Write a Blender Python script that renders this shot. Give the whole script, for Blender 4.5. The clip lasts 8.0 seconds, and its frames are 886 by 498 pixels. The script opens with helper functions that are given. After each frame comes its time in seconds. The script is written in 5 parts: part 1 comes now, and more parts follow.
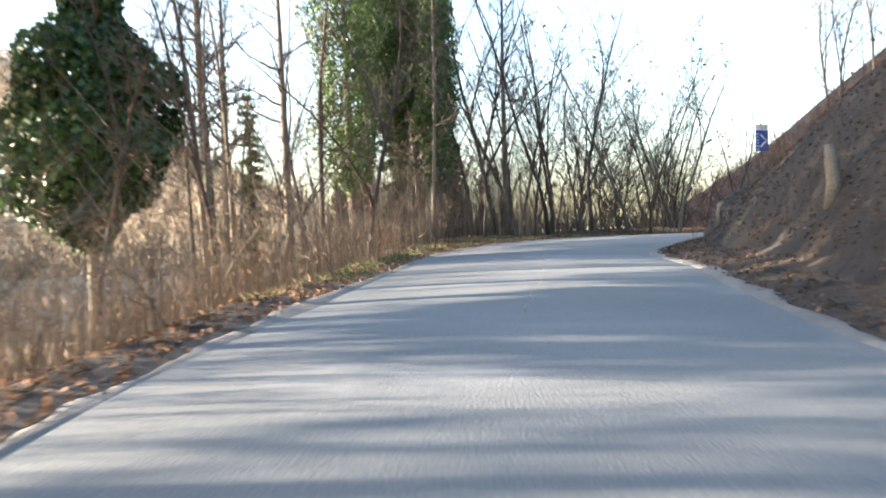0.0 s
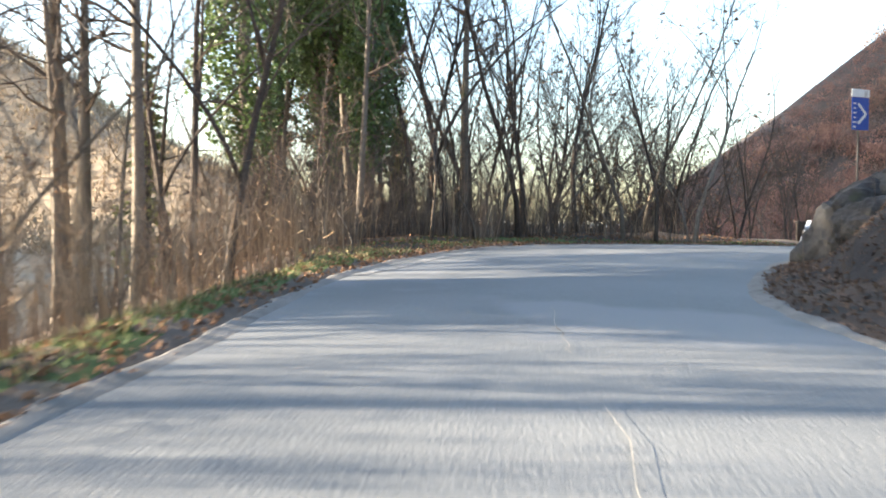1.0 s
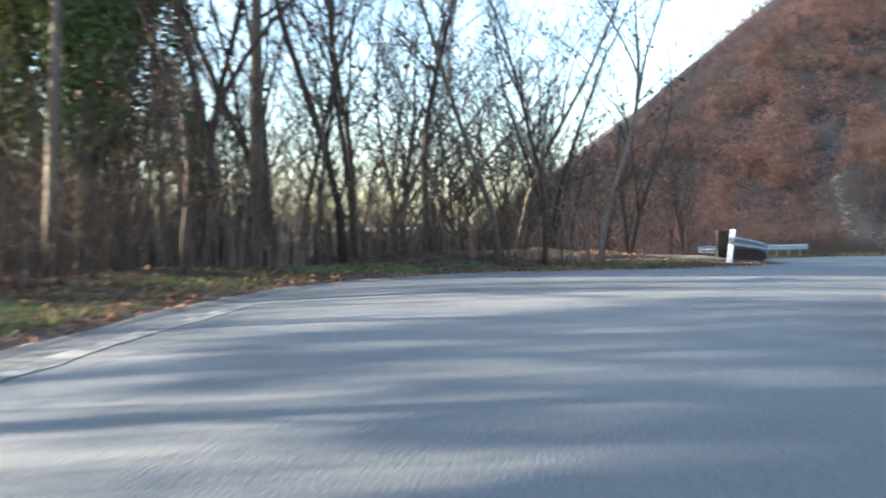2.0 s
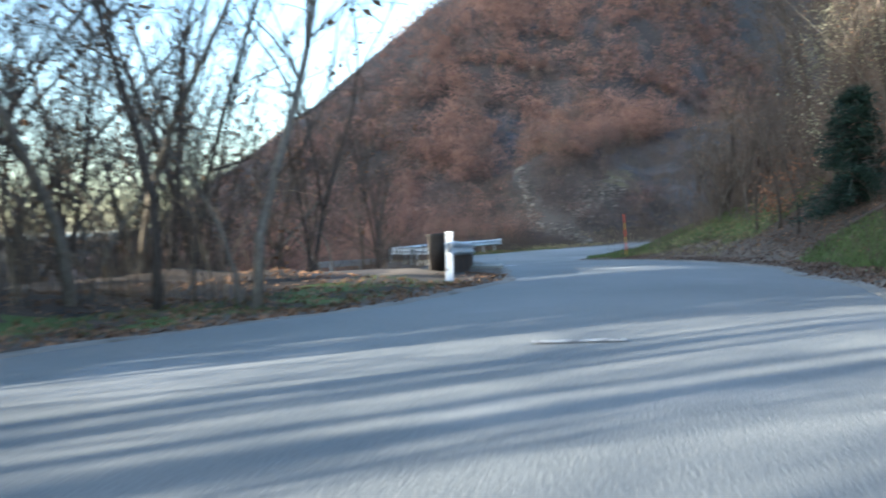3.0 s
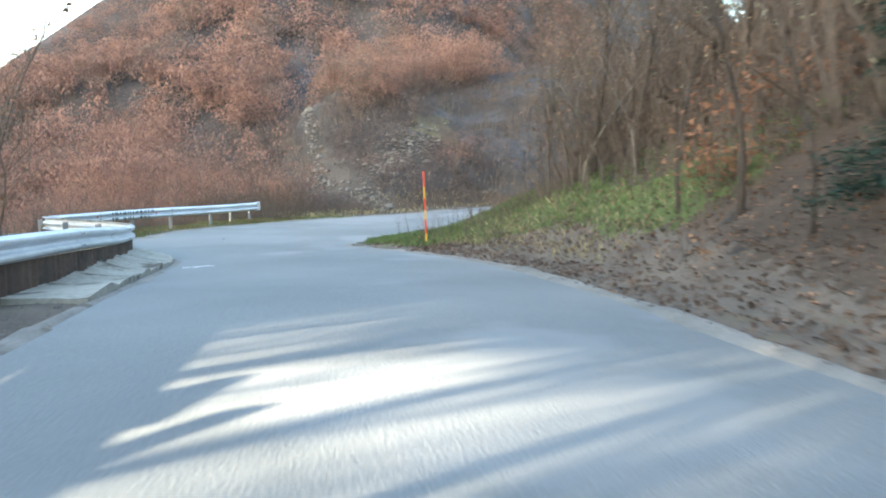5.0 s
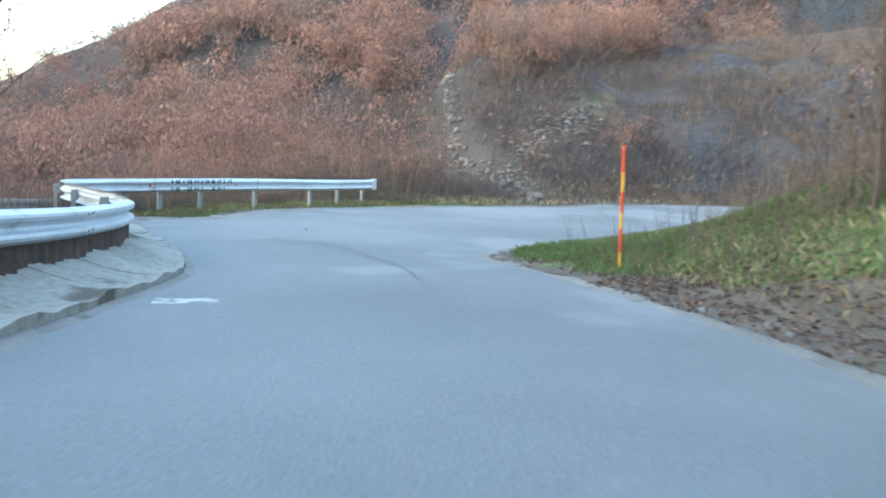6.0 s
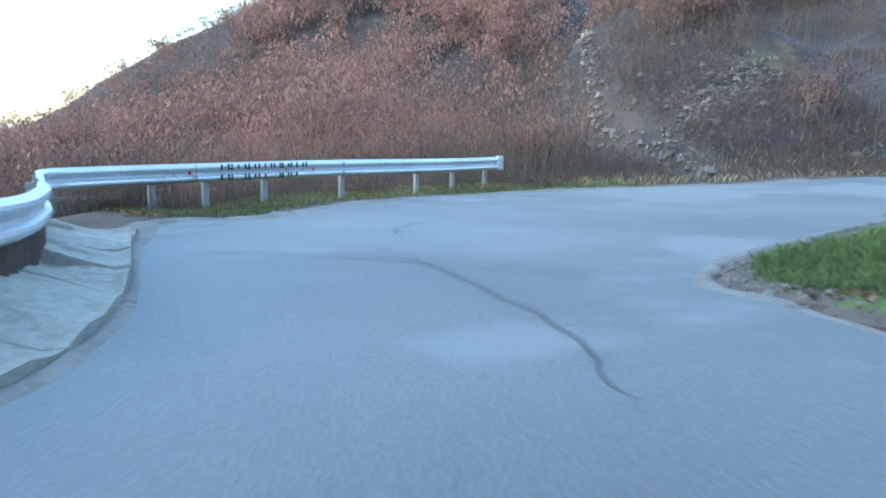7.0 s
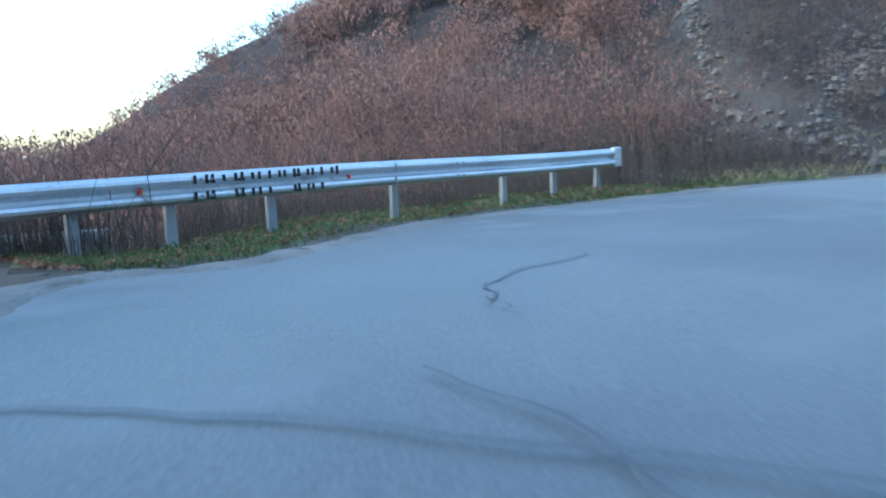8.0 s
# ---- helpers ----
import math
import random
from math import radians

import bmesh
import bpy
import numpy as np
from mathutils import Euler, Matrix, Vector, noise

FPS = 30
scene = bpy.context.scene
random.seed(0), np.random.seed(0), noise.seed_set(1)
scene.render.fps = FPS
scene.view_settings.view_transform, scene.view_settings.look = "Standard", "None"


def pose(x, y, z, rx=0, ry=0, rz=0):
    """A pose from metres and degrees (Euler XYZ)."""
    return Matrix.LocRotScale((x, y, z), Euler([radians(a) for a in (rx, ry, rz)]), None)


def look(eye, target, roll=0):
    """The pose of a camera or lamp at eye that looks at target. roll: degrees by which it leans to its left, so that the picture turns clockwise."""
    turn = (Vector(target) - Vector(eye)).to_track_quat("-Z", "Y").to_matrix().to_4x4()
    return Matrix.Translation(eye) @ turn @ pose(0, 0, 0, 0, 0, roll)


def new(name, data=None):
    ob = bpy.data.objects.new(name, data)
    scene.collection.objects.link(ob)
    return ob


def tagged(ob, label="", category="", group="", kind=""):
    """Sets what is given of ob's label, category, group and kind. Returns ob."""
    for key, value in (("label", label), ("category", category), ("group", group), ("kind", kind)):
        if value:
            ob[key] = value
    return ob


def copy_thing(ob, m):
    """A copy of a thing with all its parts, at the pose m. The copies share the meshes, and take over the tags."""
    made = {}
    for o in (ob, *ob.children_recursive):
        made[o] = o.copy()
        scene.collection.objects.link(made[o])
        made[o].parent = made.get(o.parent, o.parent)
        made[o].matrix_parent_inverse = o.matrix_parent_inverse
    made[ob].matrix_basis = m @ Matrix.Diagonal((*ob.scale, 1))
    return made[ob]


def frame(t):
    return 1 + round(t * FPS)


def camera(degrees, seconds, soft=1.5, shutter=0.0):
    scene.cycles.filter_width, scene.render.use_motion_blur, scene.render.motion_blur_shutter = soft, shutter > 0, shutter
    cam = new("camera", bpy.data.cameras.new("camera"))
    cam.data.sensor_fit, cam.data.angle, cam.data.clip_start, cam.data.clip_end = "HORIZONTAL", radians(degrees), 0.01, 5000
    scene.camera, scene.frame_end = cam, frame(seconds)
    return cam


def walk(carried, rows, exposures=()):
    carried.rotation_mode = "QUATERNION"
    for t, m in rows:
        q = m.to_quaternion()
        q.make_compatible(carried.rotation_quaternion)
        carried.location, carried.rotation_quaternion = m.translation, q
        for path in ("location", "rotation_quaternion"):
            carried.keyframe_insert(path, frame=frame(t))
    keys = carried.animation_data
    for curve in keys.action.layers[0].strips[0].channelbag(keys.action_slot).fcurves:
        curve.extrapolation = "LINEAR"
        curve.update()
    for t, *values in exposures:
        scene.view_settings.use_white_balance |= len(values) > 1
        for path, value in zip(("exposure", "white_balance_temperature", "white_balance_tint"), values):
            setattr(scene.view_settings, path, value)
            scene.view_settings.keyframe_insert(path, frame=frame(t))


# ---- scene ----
cam = camera(56.0, 8.0, soft=1.8, shutter=0.3)
PATH = [
    (0, (0.000, 0.000, 0.000), (-0.013, 2.000, -0.037), -2.4),
    (0.5, (0.057, 4.931, -0.004), (0.116, 6.928, -0.095), -0.2),
    (1, (0.522, 9.527, 0.260), (0.628, 11.523, 0.192), 0.3),
    (1.5, (1.133, 13.784, 0.455), (1.336, 15.772, 0.359), 1.6),
    (2, (2.323, 18.297, 0.460), (2.781, 20.243, 0.407), -0.4),
    (2.2, (2.910, 19.786, 0.438), (3.486, 21.700, 0.385), -1.9),
    (3.3, (7.059, 26.486, 0.656), (8.381, 27.985, 0.577), -1.1),
    (3.5, (8.010, 27.376, 0.641), (9.442, 28.769, 0.560), -0.7),
    (4, (10.691, 29.734, 0.606), (12.257, 30.974, 0.508), -1.6),
    (4.5, (13.494, 31.871, 0.595), (15.051, 33.119, 0.453), -1.2),
    (4.7, (14.686, 32.673, 0.578), (16.200, 33.968, 0.405), -1.1),
    (5.8, (20.683, 39.576, 0.387), (21.950, 41.109, 0.181), 2.9),
    (6, (21.524, 40.511, 0.293), (22.728, 42.090, 0.058), 3.2),
    (6.5, (23.320, 43.089, 0.124), (24.375, 44.768, -0.134), 2.6),
    (7, (24.743, 45.517, -0.096), (25.685, 47.258, -0.381), 0.7),
    (7.5, (26.052, 48.027, -0.322), (26.943, 49.794, -0.610), -1.4),
    (8, (27.019, 50.630, -0.454), (27.804, 52.451, -0.717), -2.4),
]
walk(cam, [(t, look(eye, target, roll)) for t, eye, target, roll in PATH], exposures=[(0.0, 2.9, 6500, 11), (0.7, 2.9, 6450, 10), (1.5, 3.0, 6400, 10), (2.2, 2.85, 5950, 7), (3.5, 2.85, 5650, 2), (4.0, 3.55, 6250, 2), (4.5, 3.85, 6850, 3), (6.0, 3.83, 6250, 1), (6.6, 3.78, 5850, 0), (7.0, 3.58, 5450, 0), (7.5, 3.42, 5280, 0), (8.0, 3.13, 5120, 0)])

# ---------------------------------------------------------------- light
SUN_AZ, SUN_EL = 84.0, 14.0  # degrees to the left of +y, and above the horizon
world = bpy.data.worlds.new("world")
scene.world = world
world.use_nodes = True
wn = world.node_tree.nodes
sky = wn.new("ShaderNodeTexSky")
sky.sky_type = "NISHITA"
sky.sun_disc = False
sky.sun_elevation, sky.sun_rotation = radians(SUN_EL), radians(-SUN_AZ)
sky.air_density, sky.dust_density, sky.ozone_density = 1.0, 1.9, 1.0
wn["Background"].inputs["Strength"].default_value = 0.104
world.node_tree.links.new(sky.outputs[0], wn["Background"].inputs["Color"])
sun_data = bpy.data.lights.new("sun", "SUN")
sun_data.energy, sun_data.angle, sun_data.color = 5.0, radians(0.6), (1.0, 0.86, 0.68)
sun = new("sun", sun_data)
toward = Vector((-math.sin(radians(SUN_AZ)) * math.cos(radians(SUN_EL)), math.cos(radians(SUN_AZ)) * math.cos(radians(SUN_EL)), math.sin(radians(SUN_EL))))
sun.matrix_world = look(toward * 200, (0, 0, 0))

# ---------------------------------------------------------------- materials


def material(name, dark, light, scale=4.0, fine=60.0, rough=0.85, bump=0.3, metal=0.0, spots=None, spot_scale=2.0, spot_at=0.6, random_tint=0.0, through_light=0.0, spec=0.3, bedding=None):
    """Two scales of noise between two colours, fine relief, and stains of a third colour."""
    m = bpy.data.materials.new(name)
    m.use_nodes = True
    n, k = m.node_tree.nodes, m.node_tree.links
    bsdf = n["Principled BSDF"]
    bsdf.inputs["Roughness"].default_value, bsdf.inputs["Metallic"].default_value = rough, metal
    bsdf.inputs["Specular IOR Level"].default_value = spec
    where = n.new("ShaderNodeTexCoord").outputs["Object"]

    if bedding:
        # the pattern is drawn out along one direction
        along_it = Vector(bedding).normalized()
        across = along_it.cross((0, 0, 1)).normalized()
        three = n.new("ShaderNodeCombineXYZ")
        for i, (axis, much) in enumerate(((along_it, 0.12), (across, 1.0), (along_it.cross(across), 1.0))):
            dot, times = n.new("ShaderNodeVectorMath"), n.new("ShaderNodeMath")
            dot.operation, times.operation = "DOT_PRODUCT", "MULTIPLY"
            dot.inputs[1].default_value, times.inputs[1].default_value = axis, much
            k.new(where, dot.inputs[0])
            k.new(dot.outputs["Value"], times.inputs[0])
            k.new(times.outputs[0], three.inputs[i])
        where = three.outputs[0]

    def noise_at(s, detail=4.0):
        t = n.new("ShaderNodeTexNoise")
        t.inputs["Scale"].default_value, t.inputs["Detail"].default_value = s, detail
        k.new(where, t.inputs["Vector"])
        return t.outputs["Fac"]

    def mixed(fac, a, b):
        x = n.new("ShaderNodeMix")
        x.data_type = "RGBA"
        if isinstance(fac, float):
            x.inputs[0].default_value = fac
        else:
            k.new(fac, x.inputs[0])
        for i, c in ((6, a), (7, b)):
            if isinstance(c, tuple):
                x.inputs[i].default_value = (*c, 1)
            else:
                k.new(c, x.inputs[i])
        return x.outputs[2]

    def ramp(fac, lo, hi):
        r = n.new("ShaderNodeMapRange")
        r.inputs["From Min"].default_value, r.inputs["From Max"].default_value = lo, hi
        k.new(fac, r.inputs["Value"])
        return r.outputs[0]

    big, small = noise_at(scale), noise_at(fine, 6.0)
    both = n.new("ShaderNodeMath")
    both.operation = "MULTIPLY_ADD"
    k.new(ramp(small, 0.3, 0.7), both.inputs[0])
    both.inputs[1].default_value = 0.5
    half = n.new("ShaderNodeMath")
    half.operation = "MULTIPLY"
    half.inputs[1].default_value = 0.5
    k.new(ramp(big, 0.3, 0.7), half.inputs[0])
    k.new(half.outputs[0], both.inputs[2])
    colour = mixed(both.outputs[0], dark, light)
    if spots:
        colour = mixed(ramp(noise_at(spot_scale, 5.0), spot_at, spot_at + 0.08), colour, spots)
    if random_tint:
        info = n.new("ShaderNodeNewGeometry")
        hsv = n.new("ShaderNodeHueSaturation")
        r = n.new("ShaderNodeMapRange")
        r.inputs["To Min"].default_value, r.inputs["To Max"].default_value = 1 - random_tint, 1 + random_tint
        k.new(info.outputs["Random Per Island"], r.inputs["Value"])
        k.new(r.outputs[0], hsv.inputs["Value"])
        k.new(colour, hsv.inputs["Color"])
        colour = hsv.outputs[0]
    k.new(colour, bsdf.inputs["Base Color"])
    if bump:
        b = n.new("ShaderNodeBump")
        b.inputs["Strength"].default_value, b.inputs["Distance"].default_value = bump, 0.02
        k.new(small, b.inputs["Height"])
        k.new(b.outputs[0], bsdf.inputs["Normal"])
    if through_light:
        out = n["Material Output"]
        t, s = n.new("ShaderNodeBsdfTranslucent"), n.new("ShaderNodeMixShader")
        k.new(colour, t.inputs["Color"])
        s.inputs[0].default_value = through_light
        k.new(bsdf.outputs[0], s.inputs[1])
        k.new(t.outputs[0], s.inputs[2])
        k.new(s.outputs[0], out.inputs["Surface"])
    return m


ASPHALT = material("worn_asphalt", (0.10, 0.107, 0.11), (0.23, 0.235, 0.23), 0.22, 45.0, 0.75, 0.35, spots=(0.205, 0.21, 0.21), spot_scale=0.33, spot_at=0.54, spec=0.4)
PAINT_WHITE = material("worn_road_paint", (0.30, 0.30, 0.29), (0.50, 0.50, 0.49), 3.0, 60.0, 0.8, 0.2, spots=(0.2, 0.2, 0.2), spot_scale=9.0, spot_at=0.5)
FADED = material("faded_edge_paint", (0.20, 0.20, 0.19), (0.40, 0.39, 0.37), 2.0, 40.0, 0.85, 0.2, spots=(0.17, 0.17, 0.168), spot_scale=5.0, spot_at=0.5)
TAR = material("tar_seal", (0.075, 0.076, 0.078), (0.14, 0.14, 0.142), 3.0, 50.0, 0.6, 0.2)
LITTER = material("leaf_litter", (0.03, 0.021, 0.016), (0.115, 0.08, 0.055), 0.8, 14.0, 0.95, 0.9, spots=(0.03, 0.026, 0.022), spot_scale=1.3, spot_at=0.58)
TURF = material("turf", (0.05, 0.075, 0.02), (0.13, 0.16, 0.05), 0.7, 20.0, 0.95, 0.8, spots=(0.16, 0.13, 0.07), spot_scale=1.1, spot_at=0.6)
DIRT = material("road_side_dirt", (0.06, 0.046, 0.036), (0.17, 0.135, 0.105), 1.2, 25.0, 0.95, 0.7, spots=(0.12, 0.10, 0.07), spot_scale=2.0, spot_at=0.6)
HILL_EARTH = material("hill_earth", (0.032, 0.027, 0.026), (0.088, 0.071, 0.064), 0.15, 3.0, 0.95, 0.8, spots=(0.095, 0.08, 0.072), spot_scale=0.08, spot_at=0.6)
SHALE = material("grey_shale", (0.028, 0.025, 0.024), (0.085, 0.076, 0.07), 0.5, 6.0, 0.9, 1.0, spots=(0.10, 0.08, 0.062), spot_scale=0.4, spot_at=0.62)
SLATE = material("streaked_slate", (0.016, 0.016, 0.018), (0.085, 0.086, 0.092), 0.6, 3.0, 0.9, 1.0, spots=(0.045, 0.036, 0.03), spot_scale=0.35, spot_at=0.5, bedding=(0.75, -0.5, 0.75))
DRY_MOSS = material("dry_moss", (0.06, 0.058, 0.034), (0.14, 0.13, 0.082), 0.7, 8.0, 0.95, 0.8, spots=(0.08, 0.072, 0.06), spot_scale=0.9, spot_at=0.52)
BANK_EARTH = material("dark_bank_earth", (0.014, 0.013, 0.013), (0.06, 0.05, 0.043), 1.1, 9.0, 0.95, 1.0, spots=(0.075, 0.062, 0.05), spot_scale=1.7, spot_at=0.6)
FAR_EARTH = material("far_hillside", (0.19, 0.14, 0.09), (0.36, 0.28, 0.19), 0.02, 0.25, 0.95, 0.5, spots=(0.20, 0.16, 0.12), spot_scale=0.05, spot_at=0.6)
# far valley floor, with the bright distant haze put into its pale colour
FAR_HAZE_PALE = material("haze_pale_far_ground", (0.30, 0.27, 0.20), (0.44, 0.40, 0.31), 0.004, 0.05, 0.95, 0.2)
ROCK = material("bank_rock", (0.02, 0.02, 0.021), (0.08, 0.078, 0.076), 1.2, 9.0, 0.9, 1.0, spots=(0.04, 0.045, 0.03), spot_scale=2.5, spot_at=0.6)
CONCRETE = material("weathered_concrete", (0.19, 0.176, 0.146), (0.42, 0.395, 0.34), 0.7, 14.0, 0.9, 0.7, spots=(0.12, 0.10, 0.078), spot_scale=1.3, spot_at=0.55)
STEEL = material("galvanised_steel", (0.46, 0.48, 0.50), (0.66, 0.68, 0.70), 1.5, 25.0, 0.5, 0.08, metal=0.65, spots=(0.36, 0.35, 0.33), spot_scale=2.0, spot_at=0.63, spec=0.5)
DULL_STEEL = material("dull_steel", (0.22, 0.23, 0.24), (0.36, 0.37, 0.38), 2.0, 30.0, 0.6, 0.15, metal=0.5, spots=(0.2, 0.12, 0.07), spot_scale=3.0, spot_at=0.66)
# steel of the sign's pole, near black: the shade on it is in the colour
POLE_SHADED = material("shade_darkened_pole", (0.018, 0.018, 0.018), (0.04, 0.04, 0.042), 3.0, 40.0, 0.8, 0.1)
RUST = material("rusty_sheet", (0.05, 0.037, 0.031), (0.13, 0.088, 0.066), 1.5, 18.0, 0.85, 0.4, spots=(0.06, 0.05, 0.045), spot_scale=2.0, spot_at=0.56)
BLACK = material("black_paint", (0.012, 0.012, 0.013), (0.03, 0.03, 0.03), 3.0, 40.0, 0.5, 0.1)
WHITE_PAINT = material("dirty_white_paint", (0.62, 0.62, 0.60), (0.82, 0.82, 0.80), 2.0, 30.0, 0.6, 0.1, spots=(0.4, 0.38, 0.34), spot_scale=3.0, spot_at=0.66)
BLUE = material("blue_sign_film", (0.02, 0.07, 0.30), (0.03, 0.10, 0.40), 2.0, 30.0, 0.35, 0.02)
RED = material("red_reflective", (0.50, 0.05, 0.02), (0.65, 0.09, 0.03), 5.0, 60.0, 0.45, 0.05)
YELLOW = material("yellow_reflective", (0.50, 0.26, 0.03), (0.64, 0.36, 0.06), 5.0, 60.0, 0.45, 0.05)
BARK = material("grey_brown_bark", (0.09, 0.075, 0.06), (0.25, 0.215, 0.175), 1.2, 22.0, 0.95, 1.0, spots=(0.10, 0.12, 0.06), spot_scale=1.6, spot_at=0.62)
BARK_DARK = material("dark_bark", (0.035, 0.028, 0.024), (0.12, 0.095, 0.078), 1.5, 22.0, 0.95, 1.0)
TWIG = material("twig_bark", (0.058, 0.046, 0.038), (0.165, 0.13, 0.103), 1.0, 9.0, 0.95, 0.2)
BRUSH = material("dry_stems", (0.14, 0.09, 0.058), (0.50, 0.37, 0.235), 0.9, 3.0, 0.95, 0.2, random_tint=0.35)
THICKET = material("brown_thicket_stems", (0.12, 0.086, 0.064), (0.34, 0.25, 0.18), 0.8, 4.0, 0.95, 0.2, random_tint=0.35)
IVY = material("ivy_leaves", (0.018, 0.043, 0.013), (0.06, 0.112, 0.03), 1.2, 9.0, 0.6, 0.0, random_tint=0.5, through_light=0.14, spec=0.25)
FLUFF = material("pale_seed_heads", (0.22, 0.20, 0.12), (0.44, 0.40, 0.28), 1.0, 9.0, 0.9, 0.0, random_tint=0.3, through_light=0.35)
ORANGE_LEAF = material("orange_brown_beech_leaves", (0.13, 0.066, 0.04), (0.33, 0.17, 0.10), 0.9, 6.0, 0.85, 0.0, random_tint=0.35, through_light=0.3)
IVY_GLOSSY = material("glossy_ivy_leaves", (0.014, 0.04, 0.011), (0.07, 0.135, 0.03), 0.9, 9.0, 0.4, 0.0, random_tint=0.5, through_light=0.22, spec=0.4)
# paler, yellower copy of the ivy: sunlight is put into its base colour
IVY_SUN_TINTED = material("sun_tinted_ivy_leaves", (0.045, 0.085, 0.024), (0.135, 0.195, 0.06), 0.8, 9.0, 0.45, 0.0, random_tint=0.45, through_light=0.3, spec=0.5)
DRY_LEAF = material("dry_leaves", (0.13, 0.07, 0.04), (0.34, 0.20, 0.12), 1.0, 8.0, 0.9, 0.0, random_tint=0.45, through_light=0.2)
DULL_LEAF = material("dull_brown_leaves", (0.075, 0.05, 0.038), (0.19, 0.13, 0.095), 1.0, 8.0, 0.9, 0.0, random_tint=0.4, through_light=0.15)
RED_LEAF = material("red_brown_oak_leaves", (0.085, 0.052, 0.044), (0.39, 0.225, 0.178), 0.28, 0.8, 0.9, 0.0, spots=(0.17, 0.125, 0.108), spot_scale=0.2, spot_at=0.54, random_tint=0.13, through_light=0.2)
GREY_TWIG = material("dark_grey_twigs", (0.045, 0.036, 0.035), (0.14, 0.11, 0.105), 0.4, 3.0, 0.9, 0.0, random_tint=0.3)
GREY_LEAF = material("grey_brown_twigs", (0.11, 0.085, 0.075), (0.25, 0.20, 0.18), 0.2, 3.0, 0.9, 0.0, random_tint=0.35, through_light=0.1)
LARCH = material("yellow_green_needles", (0.16, 0.17, 0.05), (0.34, 0.33, 0.12), 0.8, 6.0, 0.7, 0.0, random_tint=0.35, through_light=0.3)
TAN_TWIG = material("tan_winter_twigs", (0.17, 0.13, 0.085), (0.36, 0.285, 0.19), 0.05, 2.0, 0.9, 0.0, random_tint=0.35, through_light=0.1)
NEEDLE = material("dark_needles", (0.010, 0.028, 0.020), (0.03, 0.06, 0.04), 1.0, 8.0, 0.7, 0.0, random_tint=0.4, through_light=0.1)
GRASS = material("grass_blades", (0.05, 0.083, 0.022), (0.15, 0.195, 0.075), 0.5, 4.0, 0.7, 0.0, random_tint=0.4, through_light=0.3)
DRY_GRASS = material("dry_grass", (0.22, 0.18, 0.09), (0.42, 0.36, 0.20), 0.5, 4.0, 0.85, 0.0, random_tint=0.35, through_light=0.25)

# ---------------------------------------------------------------- mesh helpers


def mesh_of(name, verts, faces, mats, index=None, smooth=False):
    """A mesh from lists, or quickly from arrays of vertices and of faces with as many corners each."""
    me = bpy.data.meshes.new(name)
    if isinstance(faces, np.ndarray):
        count, sides = faces.shape
        me.vertices.add(len(verts))
        me.vertices.foreach_set("co", np.asarray(verts, dtype=np.float32).ravel())
        me.loops.add(count * sides)
        me.loops.foreach_set("vertex_index", faces.astype(np.int32).ravel())
        me.polygons.add(count)
        me.polygons.foreach_set("loop_start", np.arange(0, count * sides, sides, dtype=np.int32))
        me.update(calc_edges=True)
    else:
        me.from_pydata(np.asarray(verts, dtype=float).tolist(), [], faces)
    for m in mats if isinstance(mats, (list, tuple)) else [mats]:
        me.materials.append(m)
    if index is not None:
        me.polygons.foreach_set("material_index", np.asarray(index, dtype=np.int32))
    me.polygons.foreach_set("use_smooth", np.full(len(me.polygons), bool(smooth)))
    me.update()
    return me


def thing(name, label, category, group="", kind="", at=None):
    ob = new(name)
    ob.empty_display_size = 0.2
    if at is not None:
        ob.matrix_world = at
    return tagged(ob, label, category, group, kind)


def part(name, me, parent, label="", m=None):
    ob = new(name, me)
    ob.parent = parent
    if m is not None:
        ob.matrix_basis = m
    return tagged(ob, label)


def tube(out, points, radii, sides=6, cap=True):
    """Adds a tapered tube along points to out, a pair of lists of vertices and faces."""
    verts, faces = out
    points = np.asarray(points, float)
    base, count = len(verts), len(points)
    ways = np.gradient(points, axis=0)
    ways /= np.linalg.norm(ways, axis=1)[:, None] + 1e-9
    side = np.cross(ways[0], (0.31, 0.17, 0.93) if abs(ways[0][2]) < 0.9 else (1, 0.2, 0))
    side /= np.linalg.norm(side) + 1e-9
    for p, w, r in zip(points, ways, radii):
        side = side - w * (side @ w)
        side /= np.linalg.norm(side) + 1e-9
        up = np.cross(w, side)
        for a in range(sides):
            c = 2 * math.pi * a / sides
            verts.append(p + r * (math.cos(c) * side + math.sin(c) * up))
    for i in range(count - 1):
        for a in range(sides):
            b = (a + 1) % sides
            faces.append((base + i * sides + a, base + i * sides + b, base + (i + 1) * sides + b, base + (i + 1) * sides + a))
    if cap:
        faces.append(tuple(base + a for a in reversed(range(sides))))
        faces.append(tuple(base + (count - 1) * sides + a for a in range(sides)))


def box(out, centre, size, turn=None):
    verts, faces = out
    b = len(verts)
    t = turn if turn is not None else np.eye(3)
    for dx, dy, dz in ((-1, -1, -1), (1, -1, -1), (1, 1, -1), (-1, 1, -1), (-1, -1, 1), (1, -1, 1), (1, 1, 1), (-1, 1, 1)):
        verts.append(np.asarray(centre) + t @ (np.array((dx, dy, dz)) * np.asarray(size) / 2))
    for f in ((3, 2, 1, 0), (4, 5, 6, 7), (0, 1, 5, 4), (1, 2, 6, 5), (2, 3, 7, 6), (3, 0, 4, 7)):
        faces.append(tuple(b + i for i in f))


def bevelled(me, width=0.006):
    bm = bmesh.new()
    bm.from_mesh(me)
    bmesh.ops.bevel(bm, geom=list(bm.edges), offset=width, segments=1, affect="EDGES")
    bm.to_mesh(me)
    bm.free()
    return me


